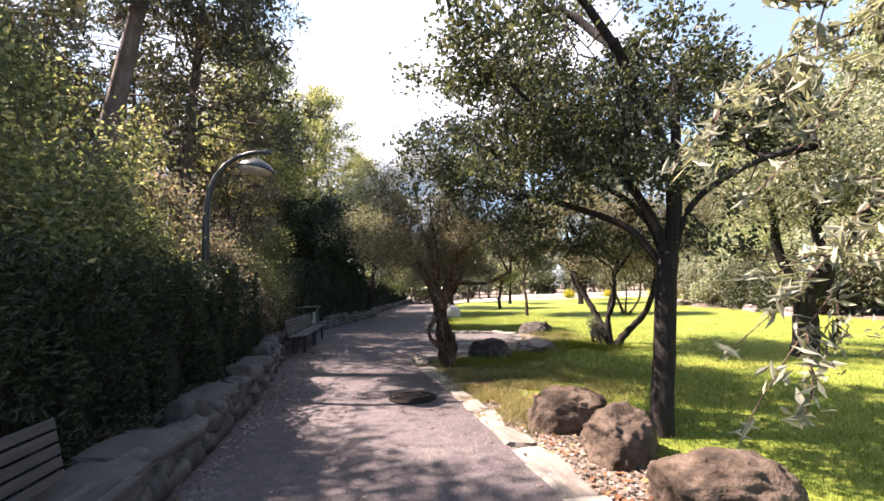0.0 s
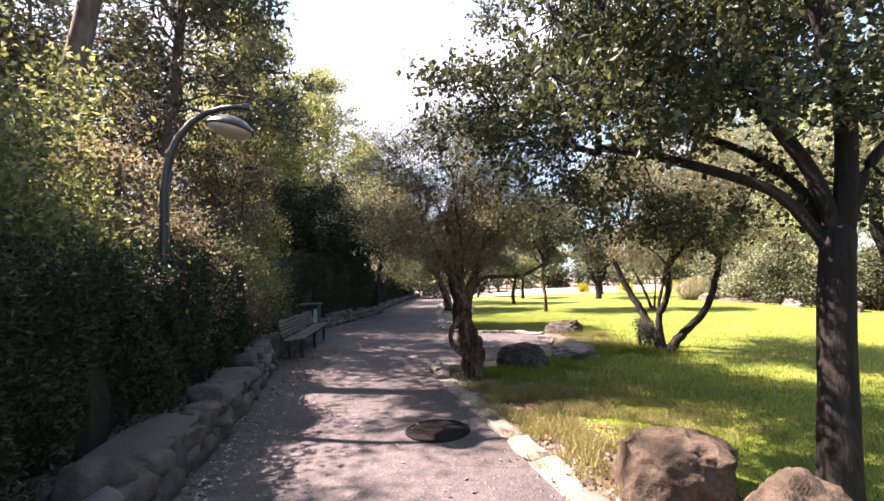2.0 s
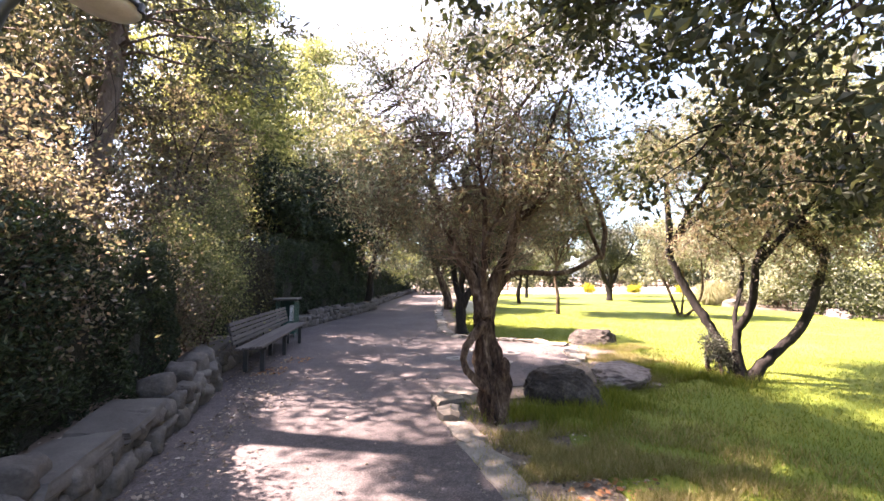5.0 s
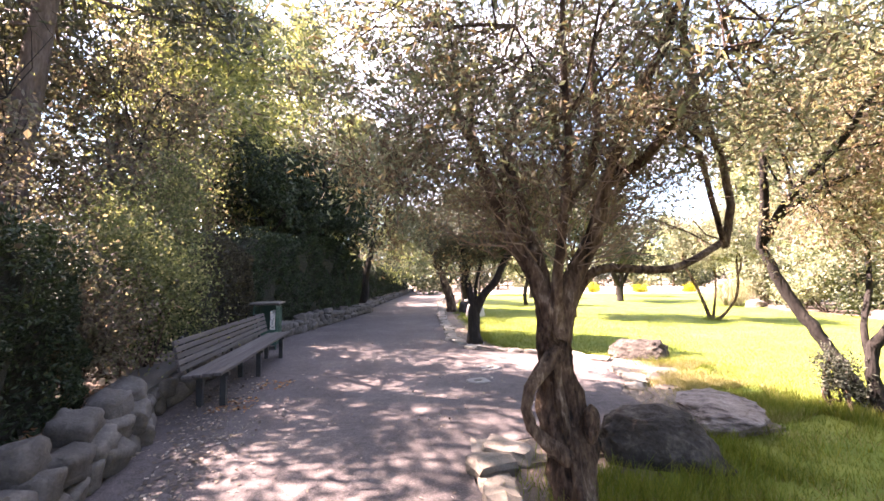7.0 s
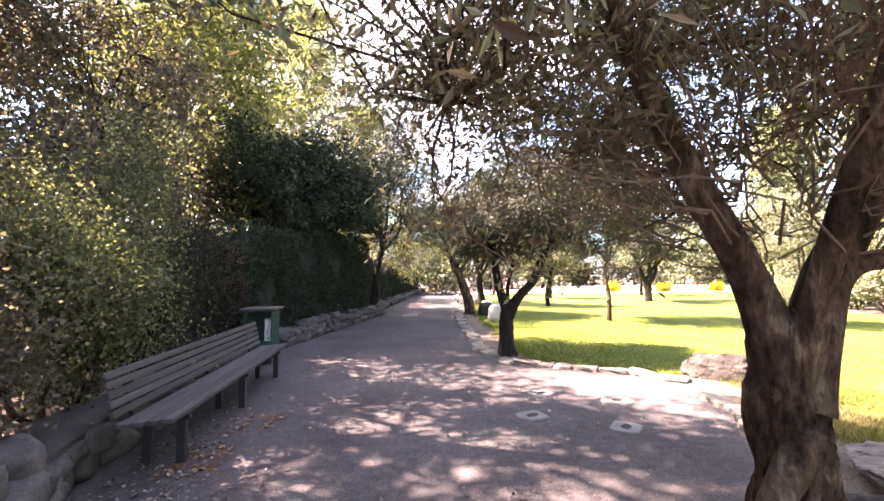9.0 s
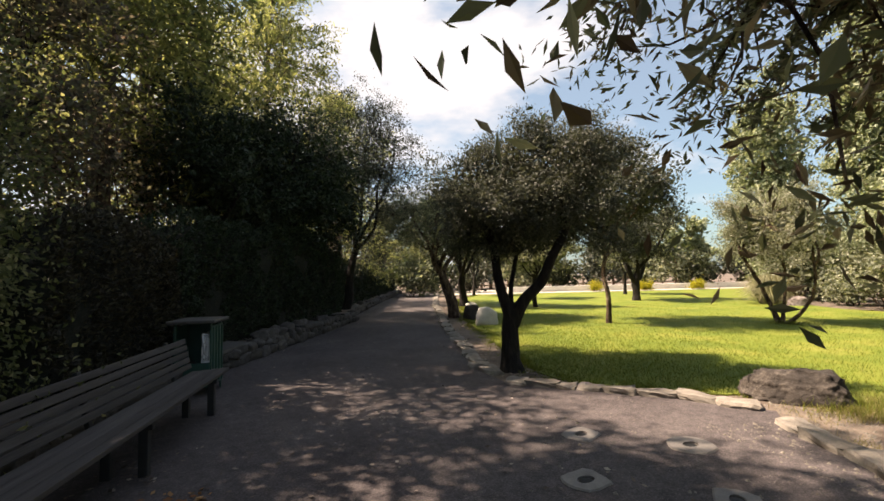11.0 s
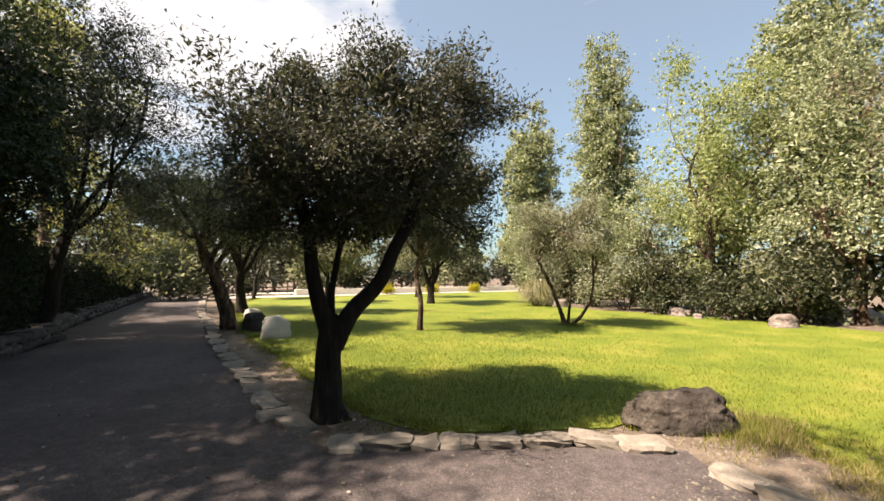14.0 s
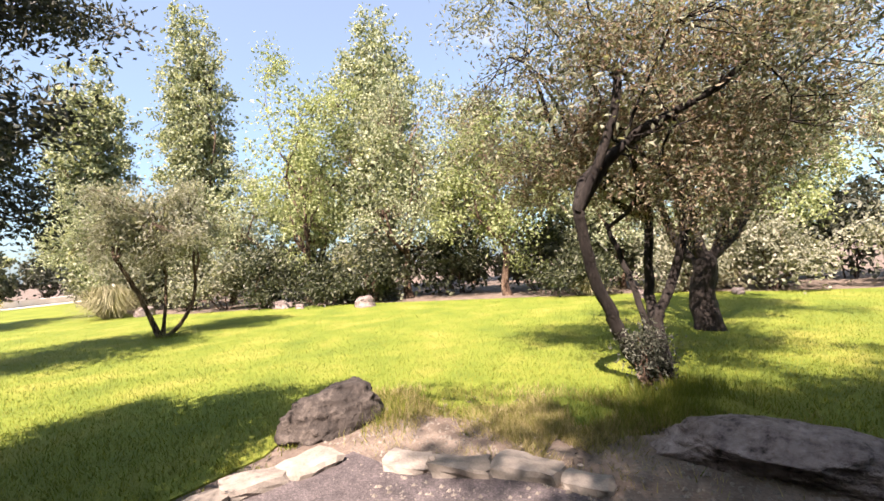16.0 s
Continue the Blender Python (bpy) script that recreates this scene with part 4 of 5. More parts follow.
tree("olive_tree", (11.15, 18.75, 0), (11.15, 18.75, 0.2), 0, ((11.4, 18.75, 2.65), (1.75, 1.7, 1.1)), M["olive_light"], M["bark_olive"],
     "small silvery olive with two slanting stems in the lawn", group="olives in the lawn", n_clusters=230, leaves=90, leaf=(0.085, 0.026), cl=0.24, gap=0.15, seed=35, flat=0.2,
     stems=[([(10.87, 19.10, 1.1), (10.62, 19.4, 1.95)], 0.055, 3), ([(11.22, 18.67, 0.8), (11.25, 18.65, 1.55)], 0.04, 2), ([(11.36, 18.5, 0.15), (11.62, 18.2, 0.75), (11.64, 18.15, 1.6)], 0.05, 2)], rough=0.2)
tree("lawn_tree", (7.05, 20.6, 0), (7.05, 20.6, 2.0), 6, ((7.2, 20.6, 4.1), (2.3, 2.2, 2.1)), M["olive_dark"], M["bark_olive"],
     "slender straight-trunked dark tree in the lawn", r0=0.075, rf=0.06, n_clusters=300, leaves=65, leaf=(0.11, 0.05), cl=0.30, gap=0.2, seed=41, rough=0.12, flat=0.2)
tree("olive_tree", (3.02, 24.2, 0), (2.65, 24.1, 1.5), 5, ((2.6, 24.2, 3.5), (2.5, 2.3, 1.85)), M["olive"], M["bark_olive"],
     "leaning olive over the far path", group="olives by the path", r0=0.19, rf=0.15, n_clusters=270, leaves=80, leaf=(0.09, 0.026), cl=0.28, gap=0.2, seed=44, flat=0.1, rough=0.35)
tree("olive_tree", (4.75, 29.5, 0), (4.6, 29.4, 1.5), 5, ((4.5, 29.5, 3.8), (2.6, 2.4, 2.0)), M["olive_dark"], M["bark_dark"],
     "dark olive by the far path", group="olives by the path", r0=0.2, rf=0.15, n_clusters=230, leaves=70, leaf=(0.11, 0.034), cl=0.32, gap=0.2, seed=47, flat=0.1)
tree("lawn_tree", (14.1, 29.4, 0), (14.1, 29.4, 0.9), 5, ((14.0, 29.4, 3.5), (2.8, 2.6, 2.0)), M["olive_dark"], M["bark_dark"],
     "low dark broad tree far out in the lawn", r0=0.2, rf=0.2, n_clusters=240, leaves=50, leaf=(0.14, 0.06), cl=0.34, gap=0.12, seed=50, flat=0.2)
for k, (x, y, hh) in enumerate([(10.2, 34.0, 3.6), (17.5, 35.5, 4.2), (8.0, 40.0, 5.0), (7.6, 27.5, 3.4)]):
    tree("lawn_tree", (x, y, 0), (x + 0.1, y, 1.4), 4, ((x, y, hh * 0.72), (1.8, 1.8, hh * 0.33)), M["olive"], M["bark_dark"], "thin-stemmed tree at the far end of the lawn", group="far lawn trees",
         r0=0.11, rf=0.08, n_clusters=130, leaves=50, leaf=(0.14, 0.05), cl=0.32, gap=0.15, seed=60 + k, flat=0.2)


# ---- hedges and shrubs along the wall ----
def hedge(name, line, back, thick, z0, height, leafmat, label, n, leaf, seed, bump=0.20, core_in=0.16, category="hedge"):
    """A hedge on a line: a solid core coloured as inner shade and a skin of single sprays with hollows."""
    rng = np.random.default_rng(seed)
    total = length(line)
    plain = height
    height = lambda s: plain(s) * (1 - 0.28 * math.exp(-max(0.0, min(s, total - s)) / 0.35)) * (1 + 0.05 * noise.noise(Vector((s * 0.9, seed, 0))))
    ob = thing(name, (line[0][0], line[0][1], z0), 0, label, category)
    o = np.array([line[0][0], line[0][1], z0])
    # solid core sheet, added to block light behind the leaf skin
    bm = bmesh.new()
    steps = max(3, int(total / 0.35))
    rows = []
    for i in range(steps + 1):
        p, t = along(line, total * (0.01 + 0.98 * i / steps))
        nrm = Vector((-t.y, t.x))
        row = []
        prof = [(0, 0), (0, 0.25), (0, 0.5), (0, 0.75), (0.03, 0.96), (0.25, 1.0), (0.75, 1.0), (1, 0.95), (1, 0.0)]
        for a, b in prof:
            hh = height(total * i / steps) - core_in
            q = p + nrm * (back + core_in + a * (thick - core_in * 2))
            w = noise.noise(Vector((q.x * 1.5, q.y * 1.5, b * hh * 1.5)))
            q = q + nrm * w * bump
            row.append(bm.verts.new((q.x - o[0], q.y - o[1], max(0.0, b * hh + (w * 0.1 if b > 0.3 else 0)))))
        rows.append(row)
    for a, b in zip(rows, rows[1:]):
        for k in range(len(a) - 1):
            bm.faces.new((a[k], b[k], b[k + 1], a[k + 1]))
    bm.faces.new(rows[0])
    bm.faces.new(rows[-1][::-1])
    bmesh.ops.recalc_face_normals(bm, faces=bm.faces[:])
    part("shade_core", bm, M["twigshade"], ob, "solid inside coloured as shade among twigs")
    pts, outs = [], []
    while len(pts) < n:
        s = rng.uniform(0, total)
        p, t = along(line, s)
        nrm = np.array([-t.y, t.x, 0])
        h = height(s)
        side = rng.uniform()
        if side < 0.68:
            a, z, out = 0.0, rng.uniform(0, 1) ** 0.85 * h, -nrm
        elif side < 0.94:
            a, z, out = rng.uniform(0, 1), h, np.array([0, 0, 1.0])
        else:
            e = 0 if rng.uniform() < 0.5 else total
            p, t = along(line, e)
            a, z, out = rng.uniform(0, 1), rng.uniform(0, 1) * h, np.array([t.x, t.y, 0]) * (1 if e else -1)
        q = np.array([p.x, p.y, 0]) + nrm * (back + a * thick)
        q[2] = z
        w = noise.noise(Vector((q[0] * 1.5, q[1] * 1.5, z * 1.5))) + 0.5 * noise.noise(Vector((q[0] * 4, q[1] * 4, z * 4)))
        q = q - out * (rng.exponential(0.05) - 0.03) + out * w * bump
        pts.append(q + np.array([0, 0, z0]) - o)
        outs.append(out * 0.8 + np.array([0, 0, 0.35]))
    v, f = leaf_quads(np.array(pts), leaf[0], leaf[1], rng, 0.0, np.array(outs), 0.7)
    put("foliage", v, f, leafmat, ob)
    return ob


def stretch(y0, y1):
    """The wall's line between two y's."""
    pts = []
    for (xa, ya), (xb, yb) in zip(LEFT, LEFT[1:]):
        for y in (y0, y1):
            if ya <= y < yb:
                pts.append((xa + (xb - xa) * (y - ya) / (yb - ya), y))
        if y0 < yb < y1:
            pts.append((xb, yb))
    return sorted(set(pts), key=lambda q: q[1])


hedge("hedge", stretch(-4, 6.3), 0.55, 1.3, 0.28, lambda s: 1.62 + 0.14 * math.sin(s * 1.3), M["hedge"], "dark green overgrown hedge behind the stone wall", 52000, (0.058, 0.022), 3, 0.30)
hedge("hedge", stretch(6.45, 10.1), 0.52, 1.2, 0.28, lambda s: 1.66 + 0.10 * math.sin(s * 2.3), M["hedge"], "dark green clipped cypress hedge with bare patches", 22000, (0.055, 0.021), 4, 0.28)
hedge("hedge", stretch(15.9, 24.1), 0.45, 1.5, 0.28, lambda s: 2.25 + 0.05 * s + 0.1 * math.sin(s * 1.9), M["hedge"], "tall near-black clipped cypress hedge in shade", 24000, (0.085, 0.036), 5)
hedge("hedge", stretch(13.3, 15.85), 0.50, 1.2, 0.28, lambda s: 2.0 + 0.08 * math.sin(s * 2.1), M["dryhedge"], "brownish half-dead clipped hedge behind the bin", 9000, (0.075, 0.03), 7)
hedge("hedge", LEFT2, 0.5, 1.6, 0.28, lambda s: 1.9 + 0.1 * math.sin(s * 0.7), M["hedge"], "dark hedge along the far bend of the path", 12000, (0.13, 0.055), 6)


def bush(name, x, y, z, rx, ry, rz, leafmat, label, n, leaf, seed, cl=0.22, gap=0.1, stems=7, leaves=46, category="shrub", group="", bark="bark_olive", droop=0.1):
    """A shrub: several thin stems from the ground and a loose crown."""
    rng = np.random.default_rng(seed)
    ob = thing(name, (x, y, z), 0, label, category, group)
    c = np.array([0, 0, rz])
    centres = crown_points(rng, n, c, np.array([rx, ry, rz]), 0.42, gap, 1.4, seed * 0.77, 0.1, 0.17)
    for k in range(stems):
        chunks = []
        e = centres[rng.integers(0, n)]
        p = bend((rng.normal() * 0.12, rng.normal() * 0.12, -0.05), e, rng, 0.16, 7)
        chunks.append(tube(p, np.linspace(0.028, 0.007, 7), 5))
        for j in range(4):
            e2 = centres[rng.integers(0, n)]
            chunks.append(tube(bend(p[rng.integers(2, 7)], e * 0.6 + e2 * 0.4, rng, 0.2, 5), np.linspace(0.012, 0.004, 5), 3))
        v, f = join(chunks)
        put("stem", v, f, M[bark], ob, smooth=True)
    cc = np.repeat(centres, leaves, axis=0)
    pos = cc + rng.normal(size=cc.shape) * cl * rng.uniform(0.3, 1.1, (len(cc), 1))
    pos = pos[pos[:, 2] > 0.02]
    # bigger leaves added inside the shrub so that less light passes
    ip = crown_points(rng, len(pos) // 12, c, np.array([rx, ry, rz]) * 0.7, 0.4, 0, 1.4, seed * 0.77, 0.1)
    ip = ip[ip[:, 2] > 0.05]
    v, f = join([leaf_quads(pos, leaf[0], leaf[1], rng, droop, unit(pos - c) * 0.6), leaf_quads(ip, leaf[0] * 1.5, leaf[1] * 1.7, rng, 0.0, None)])
    put("foliage", v, f, leafmat, ob)
    return ob


# bright overgrown growth above the near hedge
for k, (x, y, rz) in enumerate([(-3.25, 1.6, 1.70), (-3.15, 3.2, 1.78), (-3.2, 4.7, 1.66), (-3.45, 6.2, 1.42)]):
    bush("shrub", x, y, 0.28, 0.85, 0.95, rz, M["shrub"], "bright yellow-green shrub growing over the hedge", 170, (0.06, 0.034), 70 + k, 0.2, 0.12, leaves=60)
# russet and yellowing shrubs behind the lamp and the bench
for k, (x, y, r, h, m) in enumerate([(-3.9, 8.4, 1.15, 1.75, "autumn"), (-3.3, 10.4, 0.85, 0.95, "autumn"), (-3.35, 12.2, 0.95, 1.55, "shrub"), (-4.3, 13.2, 1.0, 1.75, "autumn"),
                                     (-5.2, 14.4, 1.5, 2.8, "autumn"), (-4.8, 6.6, 1.4, 2.3, "shrub"), (-5.0, 17.5, 1.6, 2.6, "autumn"), (-3.1, 11.4, 0.75, 1.2, "shrub"), (-2.8, 7.45, 0.45, 1.05, "autumn")]):
    bush("shrub", x, y, 0.28, r, r, h, M[m], "loose yellowing shrub behind the wall" if m == "autumn" else "leafy green shrub behind the wall", 150, (0.048, 0.028) if x > -3.6 else (0.085, 0.050), 90 + k, 0.24, 0.5, leaves=84 if x > -3.6 else 42)

for k, (x, y, z) in enumerate([(-5.6, 11.5, 4.0), (-4.8, 14.8, 4.2)]):
    tree("autumn_tree", (x, y, 0.28), (x, y, 1.6), 4, ((x + 0.1, y, z), (1.5, 1.7, 1.9)), M["autumn"], M["bark_dark"], "slender tree with thin yellowing leaves behind the wall", group="yellowing trees",
         r0=0.09, rf=0.07, n_clusters=150, leaves=36, leaf=(0.085, 0.05), cl=0.22, gap=0.44, seed=110 + k, rough=0.12, inner=0.0, flat=0.1)
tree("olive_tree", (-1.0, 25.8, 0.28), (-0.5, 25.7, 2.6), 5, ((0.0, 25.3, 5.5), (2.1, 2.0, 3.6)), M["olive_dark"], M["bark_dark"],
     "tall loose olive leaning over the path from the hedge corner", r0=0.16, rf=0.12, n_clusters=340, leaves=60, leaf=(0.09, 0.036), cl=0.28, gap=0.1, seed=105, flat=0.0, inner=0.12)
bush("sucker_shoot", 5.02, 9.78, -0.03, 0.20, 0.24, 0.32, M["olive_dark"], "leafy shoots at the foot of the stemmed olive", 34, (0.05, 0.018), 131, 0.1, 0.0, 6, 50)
# dark evergreen rising over the tall hedge
tree("evergreen_tree", (-2.4, 21.8, 0.28), (-2.4, 21.8, 1.9), 5, ((-2.15, 21.7, 4.35), (2.35, 2.5, 2.5)), M["hedge"], M["bark_dark"],
     "dark evergreen tree rising over the clipped hedge", r0=0.16, rf=0.13, n_clusters=460, leaves=60, leaf=(0.12, 0.052), cl=0.28, gap=0.0, seed=101, flat=0.1)
tree("evergreen_tree", (-3.8, 19.0, 0.28), (-3.8, 19.0, 1.9), 5, ((-3.7, 19.0, 3.9), (1.7, 2.0, 1.8)), M["hedge"], M["bark_dark"],
     "dark evergreen tree behind the clipped hedge", r0=0.16, rf=0.13, n_clusters=190, leaves=55, leaf=(0.12, 0.05), cl=0.32, gap=0.05, seed=103, flat=0.1)


# ---- pines ----
def pine(x, y, h, r, z_low, leafmat, label, seed, n=150, tufts=60, lean=(0, 0), r0=0.22, needle=(0.24, 0.062), near=False):
    """A pine: tall trunk, whorled drooping boughs, tufts of needles."""
    rng = np.random.default_rng(seed)
    ob = thing("pine_tree", (x, y, 0.2), 0, label, "pine tree", "pines behind the hedge")
    top = np.array([lean[0], lean[1], h])
    p = bend((0, 0, -0.1), top, rng, 0.025, 14)
    v, f = tube(p, np.linspace(r0, 0.03, 14), 12, 0.12, seed)
    put("trunk", v, f, M["bark_pine"], ob, smooth=True)
    chunks, cs = [], []
    for k in range(n):
        t = rng.uniform(0, 1)
        z = z_low + (h - z_low) * t
        a = rng.uniform(0, 2 * np.pi)
        i = z / h * 13
        i0 = int(min(i, 12))
        s = p[i0] + (p[i0 + 1] - p[i0]) * (i - i0)
        prof = (1 - t ** 2.2) ** 0.8 * (0.6 + 0.4 * min(1, t * 5))
        q = noise.noise(Vector((math.cos(a) * 1.5 + seed, math.sin(a) * 1.5, z * 0.5)))
        ln = r * (prof + 0.12) * (0.75 + 0.7 * q) * rng.uniform(0.7, 1.1)
        e = s + np.array([math.cos(a) * ln, math.sin(a) * ln, ln * rng.uniform(-0.25, 0.25)])
        bp = bend(s, e, rng, 0.12, 6, 0.06)
        if k % 2 == 0:
            bough = tube(bp, np.linspace(0.045 * (1 - 0.6 * t), 0.01, 6), 4)
            if near:
                put("bough", *bough, M["bark_pine"], ob, smooth=True)
            else:
                chunks.append(bough)
        for j in (3, 4, 5):
            cs.append(bp[j] + rng.normal(size=3) * 0.22)
        cs.append(e + rng.normal(size=3) * 0.3)
    if chunks:
        v, f = join(chunks)
        tagged(put("bough_mass", v, f, M["bark_pine"], ob, smooth=True), kind="stuff")
    cs = np.array(cs)
    cc = np.repeat(cs, tufts // 6, axis=0)
    pos = cc + rng.normal(size=cc.shape) * 0.20 * np.array([1, 1, 0.7])
    v, f = leaf_quads(pos, needle[0], needle[1], rng, -0.3, None)
    put("needles", v, f, leafmat, ob)
    return ob


# sunlit and shaded trees get separate needle colours, so their shade is painted
pine(-7.0, 9.8, 13.5, 2.8, 8.4, M["pine_shaded"], "tall pine with a thick bare lower trunk", 201, 36, 320, (2.2, 0.6), 0.32, near=True)
pine(-5.9, 18.9, 12.5, 3.0, 4.0, M["pine"], "shaggy sunlit pine behind the hedge", 202, 230, 140, (0.4, 0.0), 0.22, near=True)
pine(-3.9, 26.5, 13.5, 4.6, 2.5, M["pine"], "sunlit yellow-green pine behind the hedge", 203, 270, 150, (0.2, 0.0), 0.24, near=True)
pine(-6.6, 22.5, 11.5, 4.2, 3.0, M["pine"], "sunlit pine deep in the planting", 204, 190, 140, (0, 0), 0.25)
pine(-7.4, 4.6, 12.0, 3.6, 2.5, M["pine"], "pine behind the near hedge", 205, 180, 120, (0, 0), 0.25)
pine(-6.3, 13.4, 12.9, 3.8, 5.4, M["pine_shaded"], "tall pine with a bare trunk and hanging boughs toned as shaded", 215, 170, 200, (1.2, 0), 0.29, near=True)
pine(-9.2, 17.0, 10.0, 4.0, 1.5, M["pine_shaded"], "broad pine deep in the planting, toned as shaded", 216, 150, 90, (0, 0), 0.25)
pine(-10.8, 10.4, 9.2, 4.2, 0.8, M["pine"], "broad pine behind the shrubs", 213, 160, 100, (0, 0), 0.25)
pine(-11.0, 4.0, 9.5, 4.2, 0.8, M["pine_shaded"], "broad pine behind the near hedge", 214, 150, 100, (0, 0), 0.25)
pine(-11.5, 14.4, 10.0, 4.0, 1.0, M["pine_shaded"], "pine behind the shrubs", 211, 170, 120, (0, 0), 0.25)
pine(-10.0, 7.6, 12.0, 3.8, 2.0, M["pine_shaded"], "pine behind the shrubs, toned as shaded", 212, 160, 110, (0, 0), 0.25)
pine(-13.4, 18.8, 14.5, 4.6, 2.0, M["pine_shaded"], "tall pine deep in the planting, toned as shaded", 231, 190, 120, (0, 0), 0.25, (0.28, 0.08))
pine(-13.2, 12.4, 14.0, 4.4, 2.0, M["pine_shaded"], "tall pine deep in the planting, toned as shaded", 232, 190, 120, (0, 0), 0.25, (0.28, 0.08))
pine(-14.0, 7.4, 14.0, 4.4, 2.0, M["pine_shaded"], "tall pine deep in the planting, toned as shaded", 233, 160, 110, (0, 0), 0.25, (0.28, 0.08))
pine(-1.6, 34.5, 12.0, 4.4, 1.5, M["pine"], "sunlit pine by the far bend", 208, 200, 120, (0, 0), 0.25)
pine(-8.0, 30.0, 13.0, 4.4, 2.0, M["pine"], "sunlit pine far behind the hedge", 209, 170, 110, (0, 0), 0.25)
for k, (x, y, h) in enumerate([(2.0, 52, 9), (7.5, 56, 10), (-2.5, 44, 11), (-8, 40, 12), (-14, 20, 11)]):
    pine(x, y, h, 4.2, 0.6, M["pine_shaded" if k % 2 == 0 else "pine"], "far pine closing the view", 220 + k, 120, 90, (0, 0), 0.25, (0.34, 0.12))


# ---- trees beyond the lawn ----
def edge_tree(x, y, h, r, leafmat, label, seed, low=0.6, leaf=(0.122, 0.070), n=240, leaves=46, group="trees at the lawn edge", name="broadleaf_tree", trunk=0.16, gap=0.22, cl=0.34, bark="bark_olive"):
    zc = (h + low) / 2
    return tree(name, (x, y, -0.03), (x, y, max(0.7, low + 0.8)), 5, ((x, y, zc), (r, r, (h - low) / 2)), leafmat, M[bark], label, group=group, r0=trunk, rf=trunk * 0.8,
                n_clusters=n, leaves=leaves, leaf=leaf, cl=cl, gap=gap, seed=seed, rough=0.12, sides=8, flat=0.0, freq=0.7, shell=0.4, droop=0.4, twig=0.012, box_low=0.35, lump=0.0 if name == "poplar_tree" else 0.12)


edge_tree(24.6, 25.2, 16.4, 2.1, M["poplar"], "tall narrow silvery poplar", 301, 1.0, (0.19, 0.12), 420, 48, "poplars", "poplar_tree", 0.22, 0.1)
edge_tree(28.2, 34.0, 15.6, 2.5, M["poplar"], "tall narrow silvery poplar far off", 302, 1.0, (0.26, 0.17), 360, 40, "poplars", "poplar_tree", 0.22, 0.1)
edge_tree(21.5, 14.4, 14.4, 2.2, M["poplar"], "tall narrow silvery poplar behind the shrubs", 303, 1.0, (0.18, 0.115), 380, 50, "poplars", "poplar_tree", 0.22, 0.1)
edge_tree(19.4, 17.6, 11.4, 3.2, M["ash"], "bright yellow-green broadleaf tree", 304, 1.1, n=380, leaves=40)
edge_tree(18.2, 13.2, 9.0, 3.2, M["poplar"], "grey-green broadleaf tree at the lawn edge", 305, 1.0, n=380, leaves=40)
edge_tree(16.6, 9.4, 7.8, 3.0, M["ash"], "yellow-green broadleaf tree at the lawn edge", 306, 1.0, n=320)
edge_tree(16.4, 5.2, 6.6, 2.4, M["poplar"], "pale broadleaf tree at the lawn edge", 307, 0.5, n=230)
edge_tree(15.0, 1.0, 6.8, 2.6, M["ash"], "pale green broadleaf tree at the lawn edge", 308, 0.5, n=230)
edge_tree(13.6, -3.4, 7.0, 2.6, M["poplar"], "pale broadleaf tree at the lawn edge", 309, 0.5, n=200)
edge_tree(20.6, 21.6, 6.6, 2.4, M["poplar"], "grey-green broadleaf tree beside the poplar", 310, 0.5, n=280)
edge_tree(22.5, 29.5, 6.2, 2.5, M["poplar"], "grey-green broadleaf tree behind the lawn", 311, 0.5, n=240)
edge_tree(27.0, 19.5, 9.5, 3.0, M["ash"], "yellow-green broadleaf tree behind the poplar", 312, 0.5, n=120, leaf=(0.30, 0.18))
edge_tree(25.5, 10.0, 10.0, 3.0, M["poplar"], "tall grey-green broadleaf tree farther back", 313, 0.5, n=120, leaf=(0.30, 0.18))
edge_tree(23.0, 4.0, 8.5, 3.0, M["poplar"], "grey-green broadleaf tree farther back", 314, 0.5, n=110, leaf=(0.30, 0.18))
edge_tree(21.0, -2.0, 8.5, 3.0, M["ash"], "green broadleaf tree farther back", 315, 0.5, n=180, leaf=(0.22, 0.12))
edge_tree(30.0, 46.0, 8.0, 3.5, M["poplar"], "broadleaf tree beyond the track", 317, 0.8, n=110, leaf=(0.36, 0.2))
edge_tree(20.0, 56.0, 8.0, 4.0, M["olive"], "broadleaf tree beyond the track", 318, 0.8, n=110, leaf=(0.36, 0.2))
edge_tree(36.0, 40.0, 9.0, 4.0, M["poplar"], "broadleaf tree beyond the track", 319, 0.8, n=110, leaf=(0.36, 0.2))
edge_tree(13.0, 52.0, 7.0, 3.5, M["olive_dark"], "dark broadleaf tree beyond the track", 320, 0.8, n=150, leaf=(0.3, 0.16))

